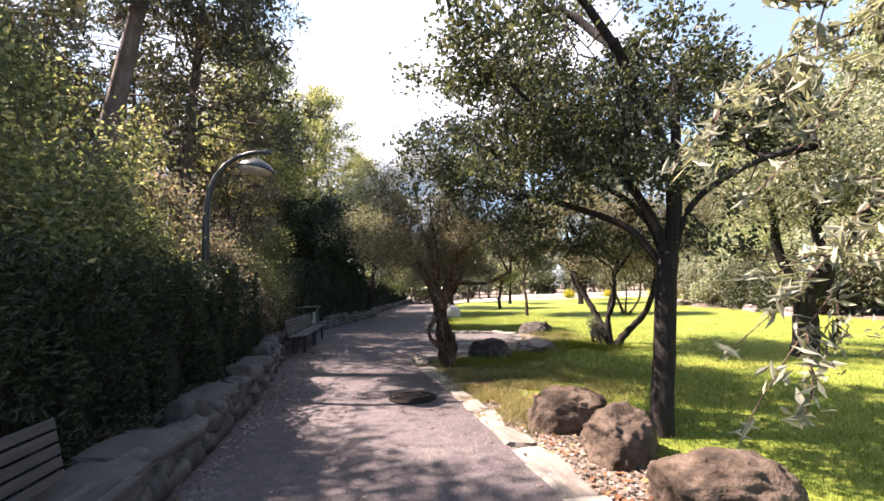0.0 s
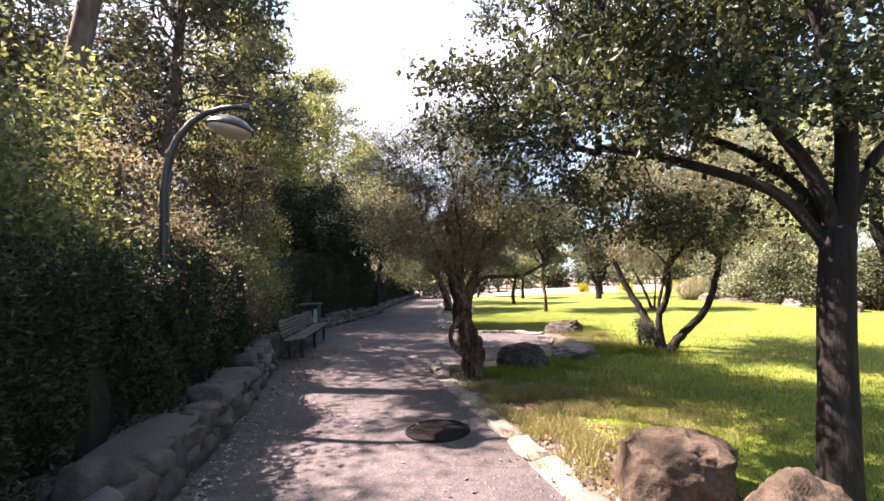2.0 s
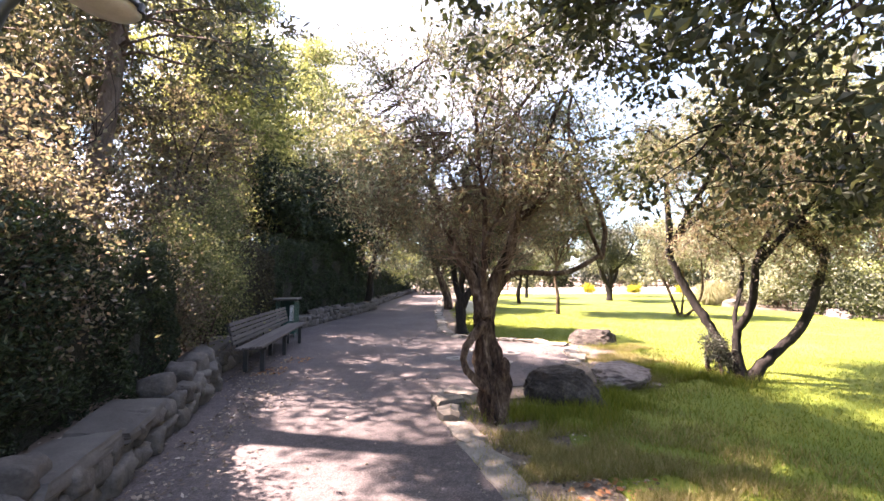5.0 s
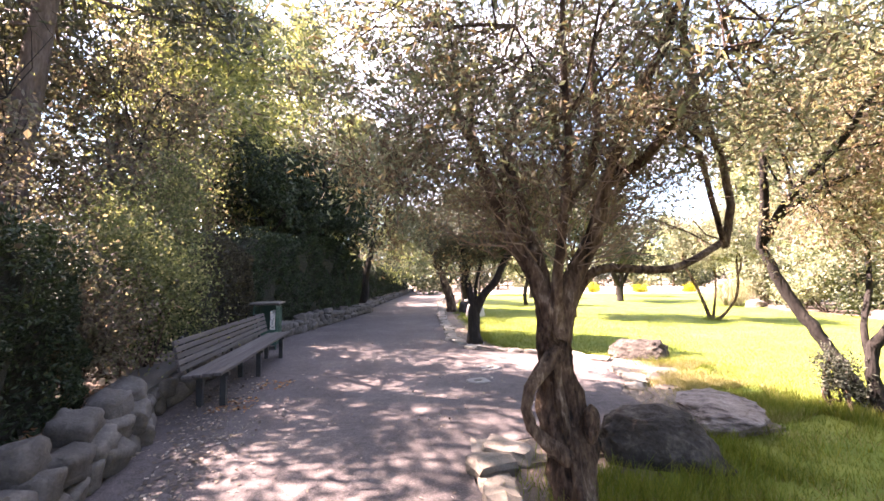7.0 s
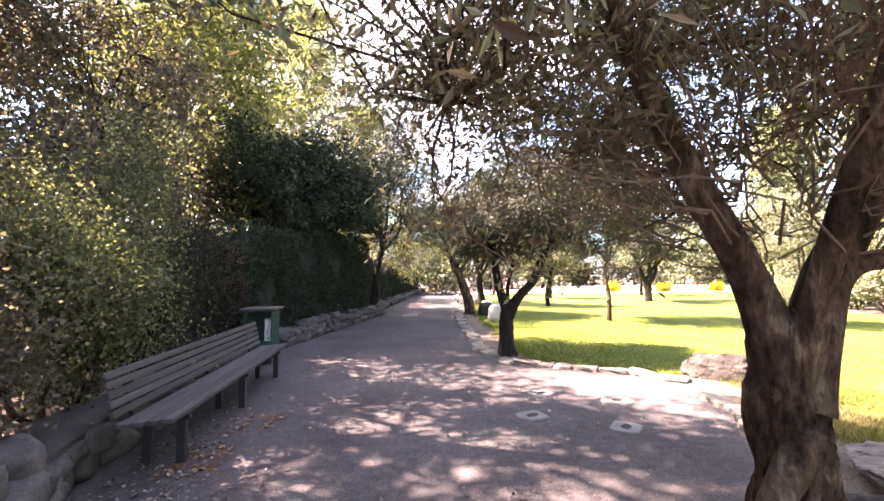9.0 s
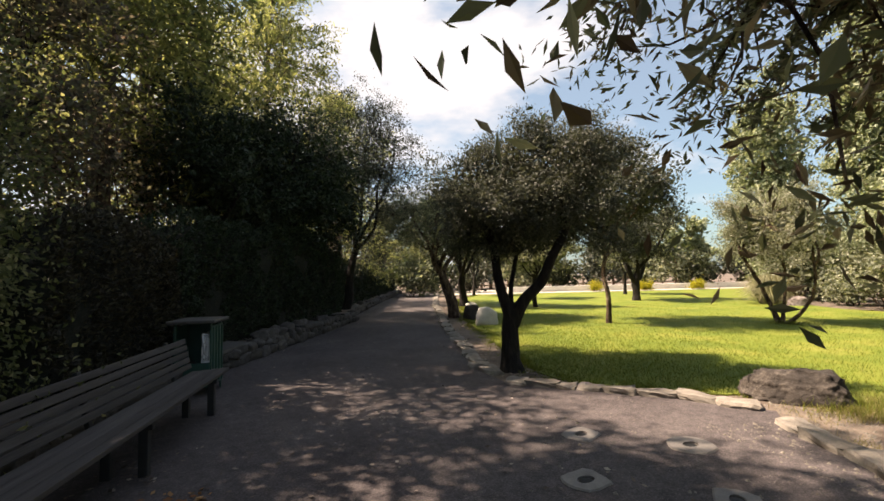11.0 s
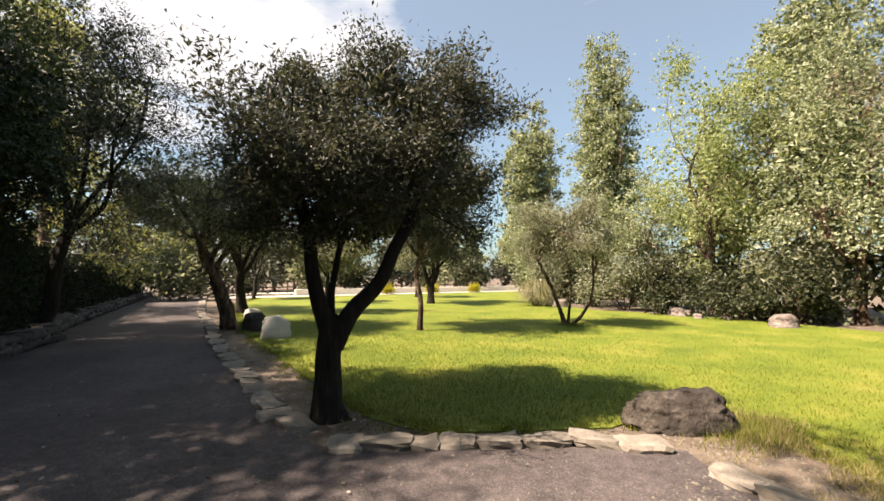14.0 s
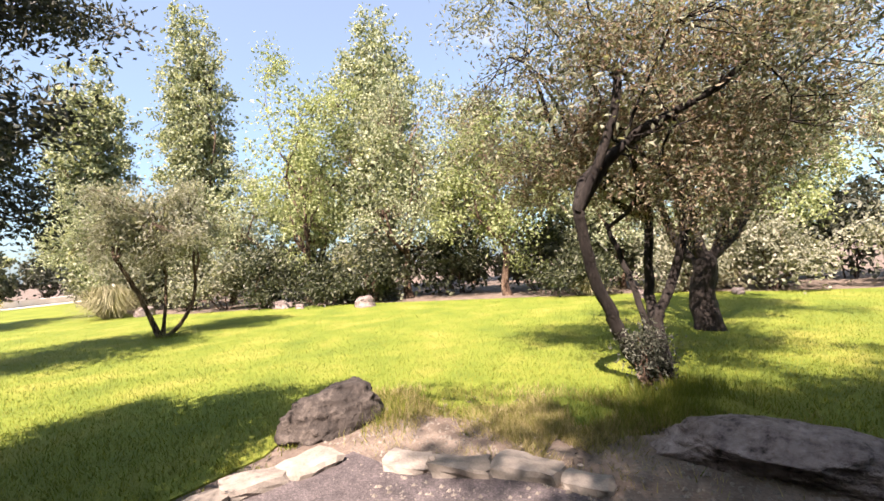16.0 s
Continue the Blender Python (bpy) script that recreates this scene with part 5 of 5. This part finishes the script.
# the oak-leaf shrubs carry the shade beneath the trees in their colour
for k, (x, y, r, h, m) in enumerate([(17.6, 20.6, 1.1, 0.9, "olive"), (17.2, 18.8, 1.0, 0.8, "oak"), (17.0, 16.2, 1.2, 0.7, "oak"), (16.6, 14.6, 1.0, 0.6, "oak"), 
                                     (14.6, 7.2, 1.0, 0.6, "oak"), (13.6, 4.2, 1.0, 0.8, "olive_light"), (12.9, 2.0, 1.1, 0.8, "olive_light"),
                                     (18.6, 22.6, 1.1, 1.0, "olive"), (19.6, 25.6, 1.2, 1.1, "olive_light"), (21.4, 27.2, 1.2, 1.0, "poplar"), (11.8, -1.0, 1.2, 1.0, "olive_light"), (18.5, 11.0, 1.6, 1.0, "oak"), (20.0, 15.8, 1.6, 1.0, "oak")]):
    bush("shrub", x + 0.4, y, -0.03, r * 1.3, r * 1.3, h * 1.35, M[m], "dense shrub in the bed at the lawn's edge", 100, (0.15, 0.08), 400 + k, 0.28, 0.0, 5, 32, "shrub", "shrubs at the lawn edge")

# back row: dark leaf colours stand for the shaded understorey
for k, (x, y) in enumerate([(20.5, 24.5), (20.8, 19.8), (20.2, 17.2), (19.0, 14.6), (18.6, 11.6), (17.9, 8.2), (17.6, 6.4), (17.0, 3.4), (16.2, 0.6), (15.0, -2.0), (23.5, 27.5), (25.5, 31.0), (28.5, 33.5), (31.5, 36.0), (34.5, 38.0)]):
    bush("shrub", x, y, -0.03, 1.8, 1.9, 1.35 + 0.25 * math.sin(k * 2.3), M[("oak", "olive_dark", "oak", "olive")[k % 4]], "tall dense shrub in the back of the bed", 85, (0.24, 0.14), 430 + k, 0.36, 0.0, 5, 22, "shrub", "shrubs at the lawn edge")


def reeds(x, y, r, h, seed, n=1500):
    rng = np.random.default_rng(seed)
    a = rng.uniform(0, 2 * np.pi, n)
    rad = r * 0.35 * np.sqrt(rng.uniform(0, 1, n))
    b = np.stack([np.cos(a) * rad, np.sin(a) * rad, np.zeros(n)], 1)
    out = np.stack([np.cos(a), np.sin(a), np.zeros(n)], 1)
    hh = (h * rng.uniform(0.35, 1.0, n))[:, None]
    sp = (r * rng.uniform(0.05, 1.0, n) ** 1.5)[:, None]
    m = b + out * sp * 0.6 + np.array([0, 0, 1.0]) * hh
    e = b + out * sp * 1.5 + np.array([0, 0, 1.0]) * hh * rng.uniform(0.1, 0.85, (n, 1))
    s = np.stack([-np.sin(a), np.cos(a), np.zeros(n)], 1) * 0.008
    v2 = np.stack([m - s, m + s, e + s * 0.3, e - s * 0.3], 1).reshape(-1, 3)
    v = np.vstack([np.stack([b - s, b + s, m + s, m - s], 1).reshape(-1, 3), v2])
    ob = put("reed_clump", v, np.arange(len(v), dtype=np.int32).reshape(-1, 4), M["straw"])
    ob.location = (x, y, -0.03)
    return tagged(ob, "pale arching clump of tall ornamental grass", "ornamental grass", "reed clumps")


reeds(17.2, 24.6, 1.0, 1.15, 1, 900)
reeds(18.6, 25.9, 1.0, 1.3, 2, 900)
reeds(14.6, 3.0, 0.9, 1.1, 3)
reeds(14.6, 7.0, 0.6, 0.7, 4, 500)

# low white wall, fence and yellow bushes beyond the lawn
wall_far = part("garden_wall", box_bm(-11, 11, -0.2, 0.2, -0.05, 0.45, 0.02), M["whitewall"])
wall_far.matrix_basis = pose(22.5, 41.2, 0, 0, 0, -8)
tagged(wall_far, "low whitewashed wall beyond the lawn", "wall", "", "structure")
fence = thing("fence", (21.0, 47.5, 0), -8, "brown timber post-and-rail fence by the gravel track", "fence")
for k in range(13):
    part("post", box_bm(-12 + 2 * k - 0.06, -12 + 2 * k + 0.06, -0.06, 0.06, -0.05, 1.15, 0.01), M["timber"], fence)
for z in (0.5, 0.95):
    part("rail", box_bm(-12, 12, -0.10, -0.062, z - 0.05, z + 0.05, 0.008), M["timber"], fence)
for k, (x, y) in enumerate([(18.3, 40.6), (22.4, 40.1), (26.5, 39.4)]):
    bush("flowering_bush", x, y, 0, 0.5, 0.5, 0.36, M["flower"], "round yellow bush before the white wall", 50, (0.1, 0.06), 460 + k, 0.18, 0.0, 5, 40, "shrub", "yellow bushes")
for k in range(9):
    x = 2 + 4.8 * k
    edge_tree(x, 62 - 0.35 * x + 3 * math.sin(k * 2.1), 6.5 + 1.5 * math.sin(k * 1.7), 3.4, M[("olive", "poplar", "olive_dark")[k % 3]], "broadleaf tree in the far row", 330 + k, 0.2, (0.5, 0.32), 80, 26, "far row of trees")

for k, (x, y, r, h) in enumerate([(6.0, 46, 2.2, 1.7), (9.5, 45, 2.4, 1.5), (13.0, 44.5, 2.2, 1.8), (16.8, 44, 2.2, 1.5), (20.5, 43.6, 2.3, 1.8), (24.5, 43.2, 2.2, 1.5), (28.5, 42.4, 2.4, 1.7), (33.0, 41.8, 2.6, 1.9), (3.4, 41, 1.8, 1.6)]):
    bush("shrub", x, y, 0, r, r * 0.8, h, M[("oak", "olive_dark", "olive")[k % 3]], "dark broad shrub beyond the white wall", 80, (0.34, 0.19), 480 + k, 0.42, 0.05, 5, 18, "shrub", "shrubs beyond the wall")


# ---- grass, weeds and fallen leaves ----
def blades(name, n, sampler, h, w, material, label, seed, lean=0.35, category="grass"):
    rng = np.random.default_rng(seed)
    p = sampler(rng, n)
    n = len(p)
    a = rng.uniform(0, 2 * np.pi, n)
    s = np.stack([np.cos(a), np.sin(a), np.zeros(n)], 1) * (w * rng.uniform(0.6, 1.3, n))[:, None]
    ln = rng.normal(size=(n, 3)) * lean
    ln[:, 2] = 1
    t = p + ln * (h * rng.uniform(0.5, 1.3, n))[:, None]
    v = np.stack([p - s, p + s, t], 1).reshape(-1, 3)
    ob = put(name, v, np.arange(3 * n, dtype=np.int32).reshape(-1, 3), material)
    return tagged(ob, label, category, "", "stuff")


def on_lawn(rng, n):
    out = []
    got = 0
    while got < n:
        x = rng.uniform(1.5, 17, n)
        y = rng.uniform(1, 27, n)
        d = np.maximum(0.0, np.hypot(np.maximum(x - 3.0, 0), np.maximum(y - 16, 0) * 0.7))
        ok = inside(x, y, LAWN) & (rng.uniform(size=n) < 1 / (1 + (d / 3.2) ** 2))
        out.append(np.stack([x[ok], y[ok], np.full(ok.sum(), -0.028)], 1) + np.stack([rng.normal(size=ok.sum()) * 0.1, rng.normal(size=ok.sum()) * 0.1, np.zeros(ok.sum())], 1))
        got += ok.sum()
    return np.vstack(out)[:n]


blades("grass", 155000, on_lawn, 0.044, 0.0038, M["grass"], "short mown green grass of the lawn", 501)


def patch(areas, z=-0.035):
    def sampler(rng, n):
        out = []
        for x, y, rx, ry, k in areas:
            m = int(n * k)
            q = rng.normal(size=(m, 2)) * np.array([rx, ry]) * 0.55
            p = np.stack([x + q[:, 0], y + q[:, 1], np.full(m, z)], 1)
            clump = np.array([noise.noise(Vector((a[0] * 2.3, a[1] * 2.3, 0))) for a in p])
            keep = (clump > -0.15) & ~inside(p[:, 0], p[:, 1], path_outline)
            out.append(p[keep])
        return np.vstack(out)
    return sampler


blades("dry_grass", 62000, patch([(1.75, 6.0, 0.8, 1.3, 0.34), (1.5, 7.3, 0.5, 0.9, 0.14), (2.5, 6.6, 1.2, 1.6, 0.26), (4.4, 11.0, 0.7, 0.9, 0.2), (4.0, 9.8, 0.6, 0.6, 0.1), (5.0, 12.4, 0.6, 0.4, 0.1)]), 0.085, 0.004,
       M["drygrass"], "tufts of dry straw-coloured grass between lawn and kerb", 502, 0.5)
blades("long_grass", 15000, patch([(1.9, 8.3, 0.7, 0.5, 0.25), (2.9, 8.8, 0.7, 0.5, 0.2), (4.5, 9.9, 0.6, 0.6, 0.25), (5.0, 9.6, 0.6, 0.5, 0.15), (1.5, 8.6, 0.4, 0.5, 0.05), (4.9, 12.5, 0.4, 0.3, 0.06), (11.2, 18.7, 0.4, 0.4, 0.04)]), 0.15, 0.004, M["grass"],
       "longer unmown grass round boulders and tree foot", 503, 0.4)


def lawn_fringe(rng, n):
    """Ragged outer edge of the turf towards kerb and bare soil."""
    out = []
    edge = LAWN[6:23]
    for (xa, ya), (xb, yb) in zip(edge, edge[1:]):
        m = int(n * math.hypot(xb - xa, yb - ya) / 24)
        t = rng.uniform(0, 1, m)
        q = rng.normal(size=(m, 2)) * 0.13
        p = np.stack([xa + (xb - xa) * t + q[:, 0], ya + (yb - ya) * t + q[:, 1], np.full(m, -0.03)], 1)
        clump = np.array([noise.noise(Vector((a[0] * 3.1, a[1] * 3.1, 4.0))) for a in p])
        out.append(p[(clump > -0.1) & ~inside(p[:, 0], p[:, 1], path_outline)])
    return np.vstack(out)


blades("grass_fringe", 26000, lawn_fringe, 0.055, 0.004, M["grass"], "ragged edge of the turf beside the bare soil", 504, 0.45)


def fallen(name, n, areas, label, seed, size=0.045, material="litter"):
    rng = np.random.default_rng(seed)
    pts = []
    for x, y, rx, ry, z, k in areas:
        m = int(n * k)
        q = rng.uniform(-1, 1, size=(m, 2))
        pts.append(np.stack([x + q[:, 0] * rx, y + q[:, 1] * ry, z + rng.uniform(0.006, 0.02, m)], 1))
    p = np.vstack(pts)
    d = rng.normal(size=p.shape) * np.array([1, 1, 0.15])
    d = unit(d)
    up = unit(rng.normal(size=p.shape) * 0.3 + np.array([0, 0, 1.0]))
    s = unit(np.cross(d, up))
    ln = (size * rng.uniform(0.5, 1.3, len(p)))[:, None]
    wd = ln * 0.3
    v = np.stack([p - d * ln * 0.5, p + s * wd, p + d * ln * 0.5, p - s * wd], 1).reshape(-1, 3)
    ob = put(name, v, np.arange(len(v), dtype=np.int32).reshape(-1, 4), M[material])
    return tagged(ob, label, "leaves", "", "stuff")


fallen("fallen_leaves", 9000, [(1.65, 4.3, 0.5, 1.6, -0.035, 0.22), (1.7, 2.2, 0.5, 1.2, -0.035, 0.10), (1.45, 6.8, 0.6, 1.4, -0.035, 0.14), (-2.45, 5.0, 0.2, 5.0, 0.30, 0.10), (-2.9, 12.6, 0.3, 2.0, 0.30, 0.14), (-2.0, 10.8, 0.35, 1.3, 0.0, 0.05),
                               (-1.62, 5.5, 0.22, 4.5, 0.0, 0.12), (0.0, 11.0, 2.0, 9.0, 0.0, 0.04), (3.2, 10.2, 0.5, 0.8, -0.035, 0.04), (4.4, 11.6, 0.8, 0.8, -0.035, 0.05), (2.2, 14.9, 0.5, 0.8, -0.035, 0.04), (2.1, 17.5, 0.3, 2.0, -0.035, 0.03)],
       "dry brown fallen leaves on bed and path", 511)
fallen("paper_litter", 1100, [(0.0, 9.0, 1.8, 8.0, 0.0, 0.28), (-2.0, 11.5, 0.3, 1.6, 0.0, 0.22), (-1.55, 8.6, 0.5, 2.6, 0.0, 0.32), (-1.5, 4.0, 0.25, 3.0, 0.0, 0.18)], "pale scattered leaf bits and petals on the asphalt", 512, 0.042)

fallen("russet_leaves", 1500, [(-2.85, 11.2, 0.28, 1.3, 0.30, 0.45), (-2.75, 9.6, 0.22, 0.6, 0.31, 0.15), (-1.78, 11.0, 0.22, 0.3, 0.0, 0.06), (-1.55, 11.9, 0.25, 0.3, 0.0, 0.04), (1.75, 4.1, 0.3, 1.2, -0.035, 0.18), (1.7, 6.4, 0.4, 0.8, -0.02, 0.12)],
       "russet and orange fallen leaves by bench and kerb", 513, 0.06, "russet")


def grit(name, n, areas, label, seed):
    """Loose pebbles and crumbs, four-sided and uneven."""
    rng = np.random.default_rng(seed)
    vs, fs, off = [], [], 0
    for x, y, rx, ry, z, k in areas:
        for _ in range(int(n * k)):
            c = np.array([x + rng.uniform(-rx, rx), y + rng.uniform(-ry, ry), z])
            s = 0.006 + 0.014 * rng.uniform() ** 3
            ring = [c + np.array([math.cos(a) * s * rng.uniform(0.7, 1.4), math.sin(a) * s * rng.uniform(0.7, 1.4), 0]) for a in (0.3, 1.9, 3.4, 4.9)]
            vs += ring + [c + np.array([0, 0, s * 0.9])]
            fs += [(off + q, off + (q + 1) % 4, off + 4) for q in range(4)]
            off += 5
    ob = put(name, np.array(vs), np.array(fs), M["kerb"])
    return tagged(ob, label, "gravel", "", "stuff")


grit("gravel", 5200, [(3.3, 11.0, 0.35, 1.4, 0.0, 0.10), (4.1, 12.2, 0.5, 0.7, -0.008, 0.12), (2.6, 9.6, 1.2, 0.4, -0.008, 0.10), (1.45, 4.5, 0.4, 3.0, -0.04, 0.20), (0.85, 6.5, 0.25, 2.5, 0.0, 0.06), (-1.5, 6.0, 0.25, 4.5, 0.0, 0.14),
                      (2.6, 14.4, 0.6, 0.7, -0.04, 0.08), (2.0, 18.0, 0.3, 2.5, -0.04, 0.06), (1.5, 12.0, 1.6, 2.0, 0.0, 0.08), (3.2, 10.3, 0.4, 0.5, -0.008, 0.06)], "pale loose grit along kerb and verge", 521)

# ---- kerb stones ----
rng_k = random.Random(11)
kerb_meshes = [stone_mesh("kerb_stone", M["kerb"], 0.42, 0.29, 0.15, 0.30, 3, 3.1 * k, 0.45) for k in range(9)]


def kerb(line, label, step=0.40, off=0.10, wide=1.0, z=0.0):
    ob = thing("kerb", (line[0][0], line[0][1], 0), 0, label, "kerb", "", "structure")
    o = Vector((line[0][0], line[0][1], 0))
    s, total = 0.15, length(line)
    while s < total:
        ln = step * rng_k.uniform(0.7, 1.25)
        p, t = along(line, s + ln / 2)
        nrm = Vector((t.y, -t.x))
        q = p + nrm * (off + rng_k.uniform(-0.03, 0.04))
        st = new("stone", rng_k.choice(kerb_meshes))
        st.parent = ob
        ang = math.degrees(math.atan2(t.y, t.x)) + rng_k.uniform(-9, 9)
        st.matrix_basis = pose(q.x - o.x, q.y - o.y, z - 0.02 + rng_k.uniform(-0.015, 0.012), rng_k.uniform(-4, 4), rng_k.uniform(-4, 4), ang) @ Matrix.Diagonal((ln * 1.02 / 0.40, wide * rng_k.uniform(0.75, 1.2), 1, 1))
        s += ln + rng_k.uniform(0.0, 0.035)
    return ob


kerb(RIGHT, "row of flat irregular pale limestone kerb slabs", 0.50, 0.12, 1.12, -0.040)
kerb(CORNER, "curved row of pale limestone kerb slabs", 0.33)
kerb(RIGHT2, "row of pale limestone kerb slabs along the lawn", 0.38, 0.12)
kerb(SIDE[::-1], "short row of pale limestone slabs beside the apron", 0.36)
for x, y, a, sc in [(0.76, 8.9, 20, 0.85), (0.98, 9.15, -30, 0.9), (0.72, 8.45, 80, 0.8)]:
    st = new("loose_stone", kerb_meshes[int(x * 10) % 9])
    st.matrix_basis = pose(x, y, 0.0, 3, 4, a) @ Matrix.Diagonal((sc, sc, 1.3, 1))
    tagged(st, "loose pale limestone slab beside the kerb", "stone", "loose slabs")


# ---- low stone wall ----
face_meshes = [stone_mesh("wall_stone", M["wallstone"], 0.33, 0.30, 0.26, 0.34, 4, 2.3 * k + 0.7, 0.85, True) for k in range(10)]
cap_meshes = [stone_mesh("cap_slab", M["capstone"], 0.84, 0.48, 0.11, 0.09, 4, 1.9 * k + 0.2, 0.4) for k in range(7)]


def stone_wall(line, label, h=0.40, tops=True, seed=1, size=0.29):
    rg = random.Random(seed)
    o = Vector((line[0][0], line[0][1], 0))
    ob = thing("stone_wall", o, 0, label, "wall", "", "structure")
    total = length(line)
    # mortar core
    bm = bmesh.new()
    rows = []
    n = int(total / 0.3) + 1
    for i in range(n + 1):
        p, t = along(line, total * min(i / n, 0.9999))
        nm = Vector((-t.y, t.x))
        a, b = p + nm * 0.12, p + nm * 0.42
        rows.append([bm.verts.new((a.x - o.x, a.y - o.y, -0.05)), bm.verts.new((a.x - o.x, a.y - o.y, h - 0.05)), bm.verts.new((b.x - o.x, b.y - o.y, h - 0.05)), bm.verts.new((b.x - o.x, b.y - o.y, -0.05))])
    for r0, r1 in zip(rows, rows[1:]):
        for k in range(3):
            bm.faces.new((r0[k], r1[k], r1[k + 1], r0[k + 1]))
    bm.faces.new(rows[0])
    bm.faces.new(rows[-1][::-1])
    bmesh.ops.recalc_face_normals(bm, faces=bm.faces[:])
    part("core", bm, M["mortar"], ob)
    for c in range(2):
        s = 0.1 * c
        while s < total:
            ln = size * rg.uniform(0.7, 1.45)
            p, t = along(line, min(s + ln / 2, total - 0.01))
            nm = Vector((-t.y, t.x))
            q = p + nm * (0.11 + rg.uniform(-0.03, 0.03) + 0.03 * c)
            st = new("stone", rg.choice(face_meshes))
            st.parent = ob
            st.matrix_basis = pose(q.x - o.x, q.y - o.y, 0.085 + c * h * 0.45 + rg.uniform(-0.02, 0.02), rg.uniform(-10, 10), rg.uniform(-12, 12), math.degrees(math.atan2(t.y, t.x)) + rg.uniform(-12, 12)) @ Matrix.Diagonal((ln / 0.29, 1, h / 0.40 * rg.uniform(0.85, 1.15), 1))
            s += ln + rg.uniform(0, 0.02)
    s = 0.0
    while tops and s < total - 0.2:
        ln = rg.uniform(0.6, 1.5)
        p, t = along(line, min(s + ln / 2, total - 0.05))
        nm = Vector((-t.y, t.x))
        ang = math.degrees(math.atan2(t.y, t.x))
        if rg.random() < 0.16 + (0.55 * (s / total) ** 3 if tops == 2 else 0):
            q = p + nm * rg.uniform(0.16, 0.26)
            ln = rg.uniform(0.38, 0.5)
            st = new("stone", rg.choice(face_meshes))
            st.matrix_basis = pose(q.x - o.x, q.y - o.y, h + 0.03, rg.uniform(-15, 15), rg.uniform(-15, 15), ang + rg.uniform(-25, 25)) @ Matrix.Diagonal((1.05, 1.0, 0.95, 1))
        else:
            q = p + nm * (0.24 + rg.uniform(-0.03, 0.03))
            st = new("cap_slab", rg.choice(cap_meshes))
            st.matrix_basis = pose(q.x - o.x, q.y - o.y, h - 0.005 + rg.uniform(-0.06, 0.02), rg.uniform(-6, 6), rg.uniform(-4, 4), ang + rg.uniform(-9, 9)) @ Matrix.Diagonal((ln / 0.80, rg.uniform(0.9, 1.1), 1, 1))
        st.parent = ob
        s += ln + rg.uniform(0.0, 0.06)
    return ob


stone_wall(stretch(-5.9, 10.2), "low rough fieldstone wall with broken pale capping", 0.36, 2, 3)
stone_wall(stretch(10.2, 24.15), "low rough fieldstone wall with grey capping, in shade", 0.32, True, 4)
stone_wall([(-0.45, 24.2), (-0.75, 25.0)] + LEFT2[1:], "low stone edging wall along the far path", 0.26, True, 5, 0.36)
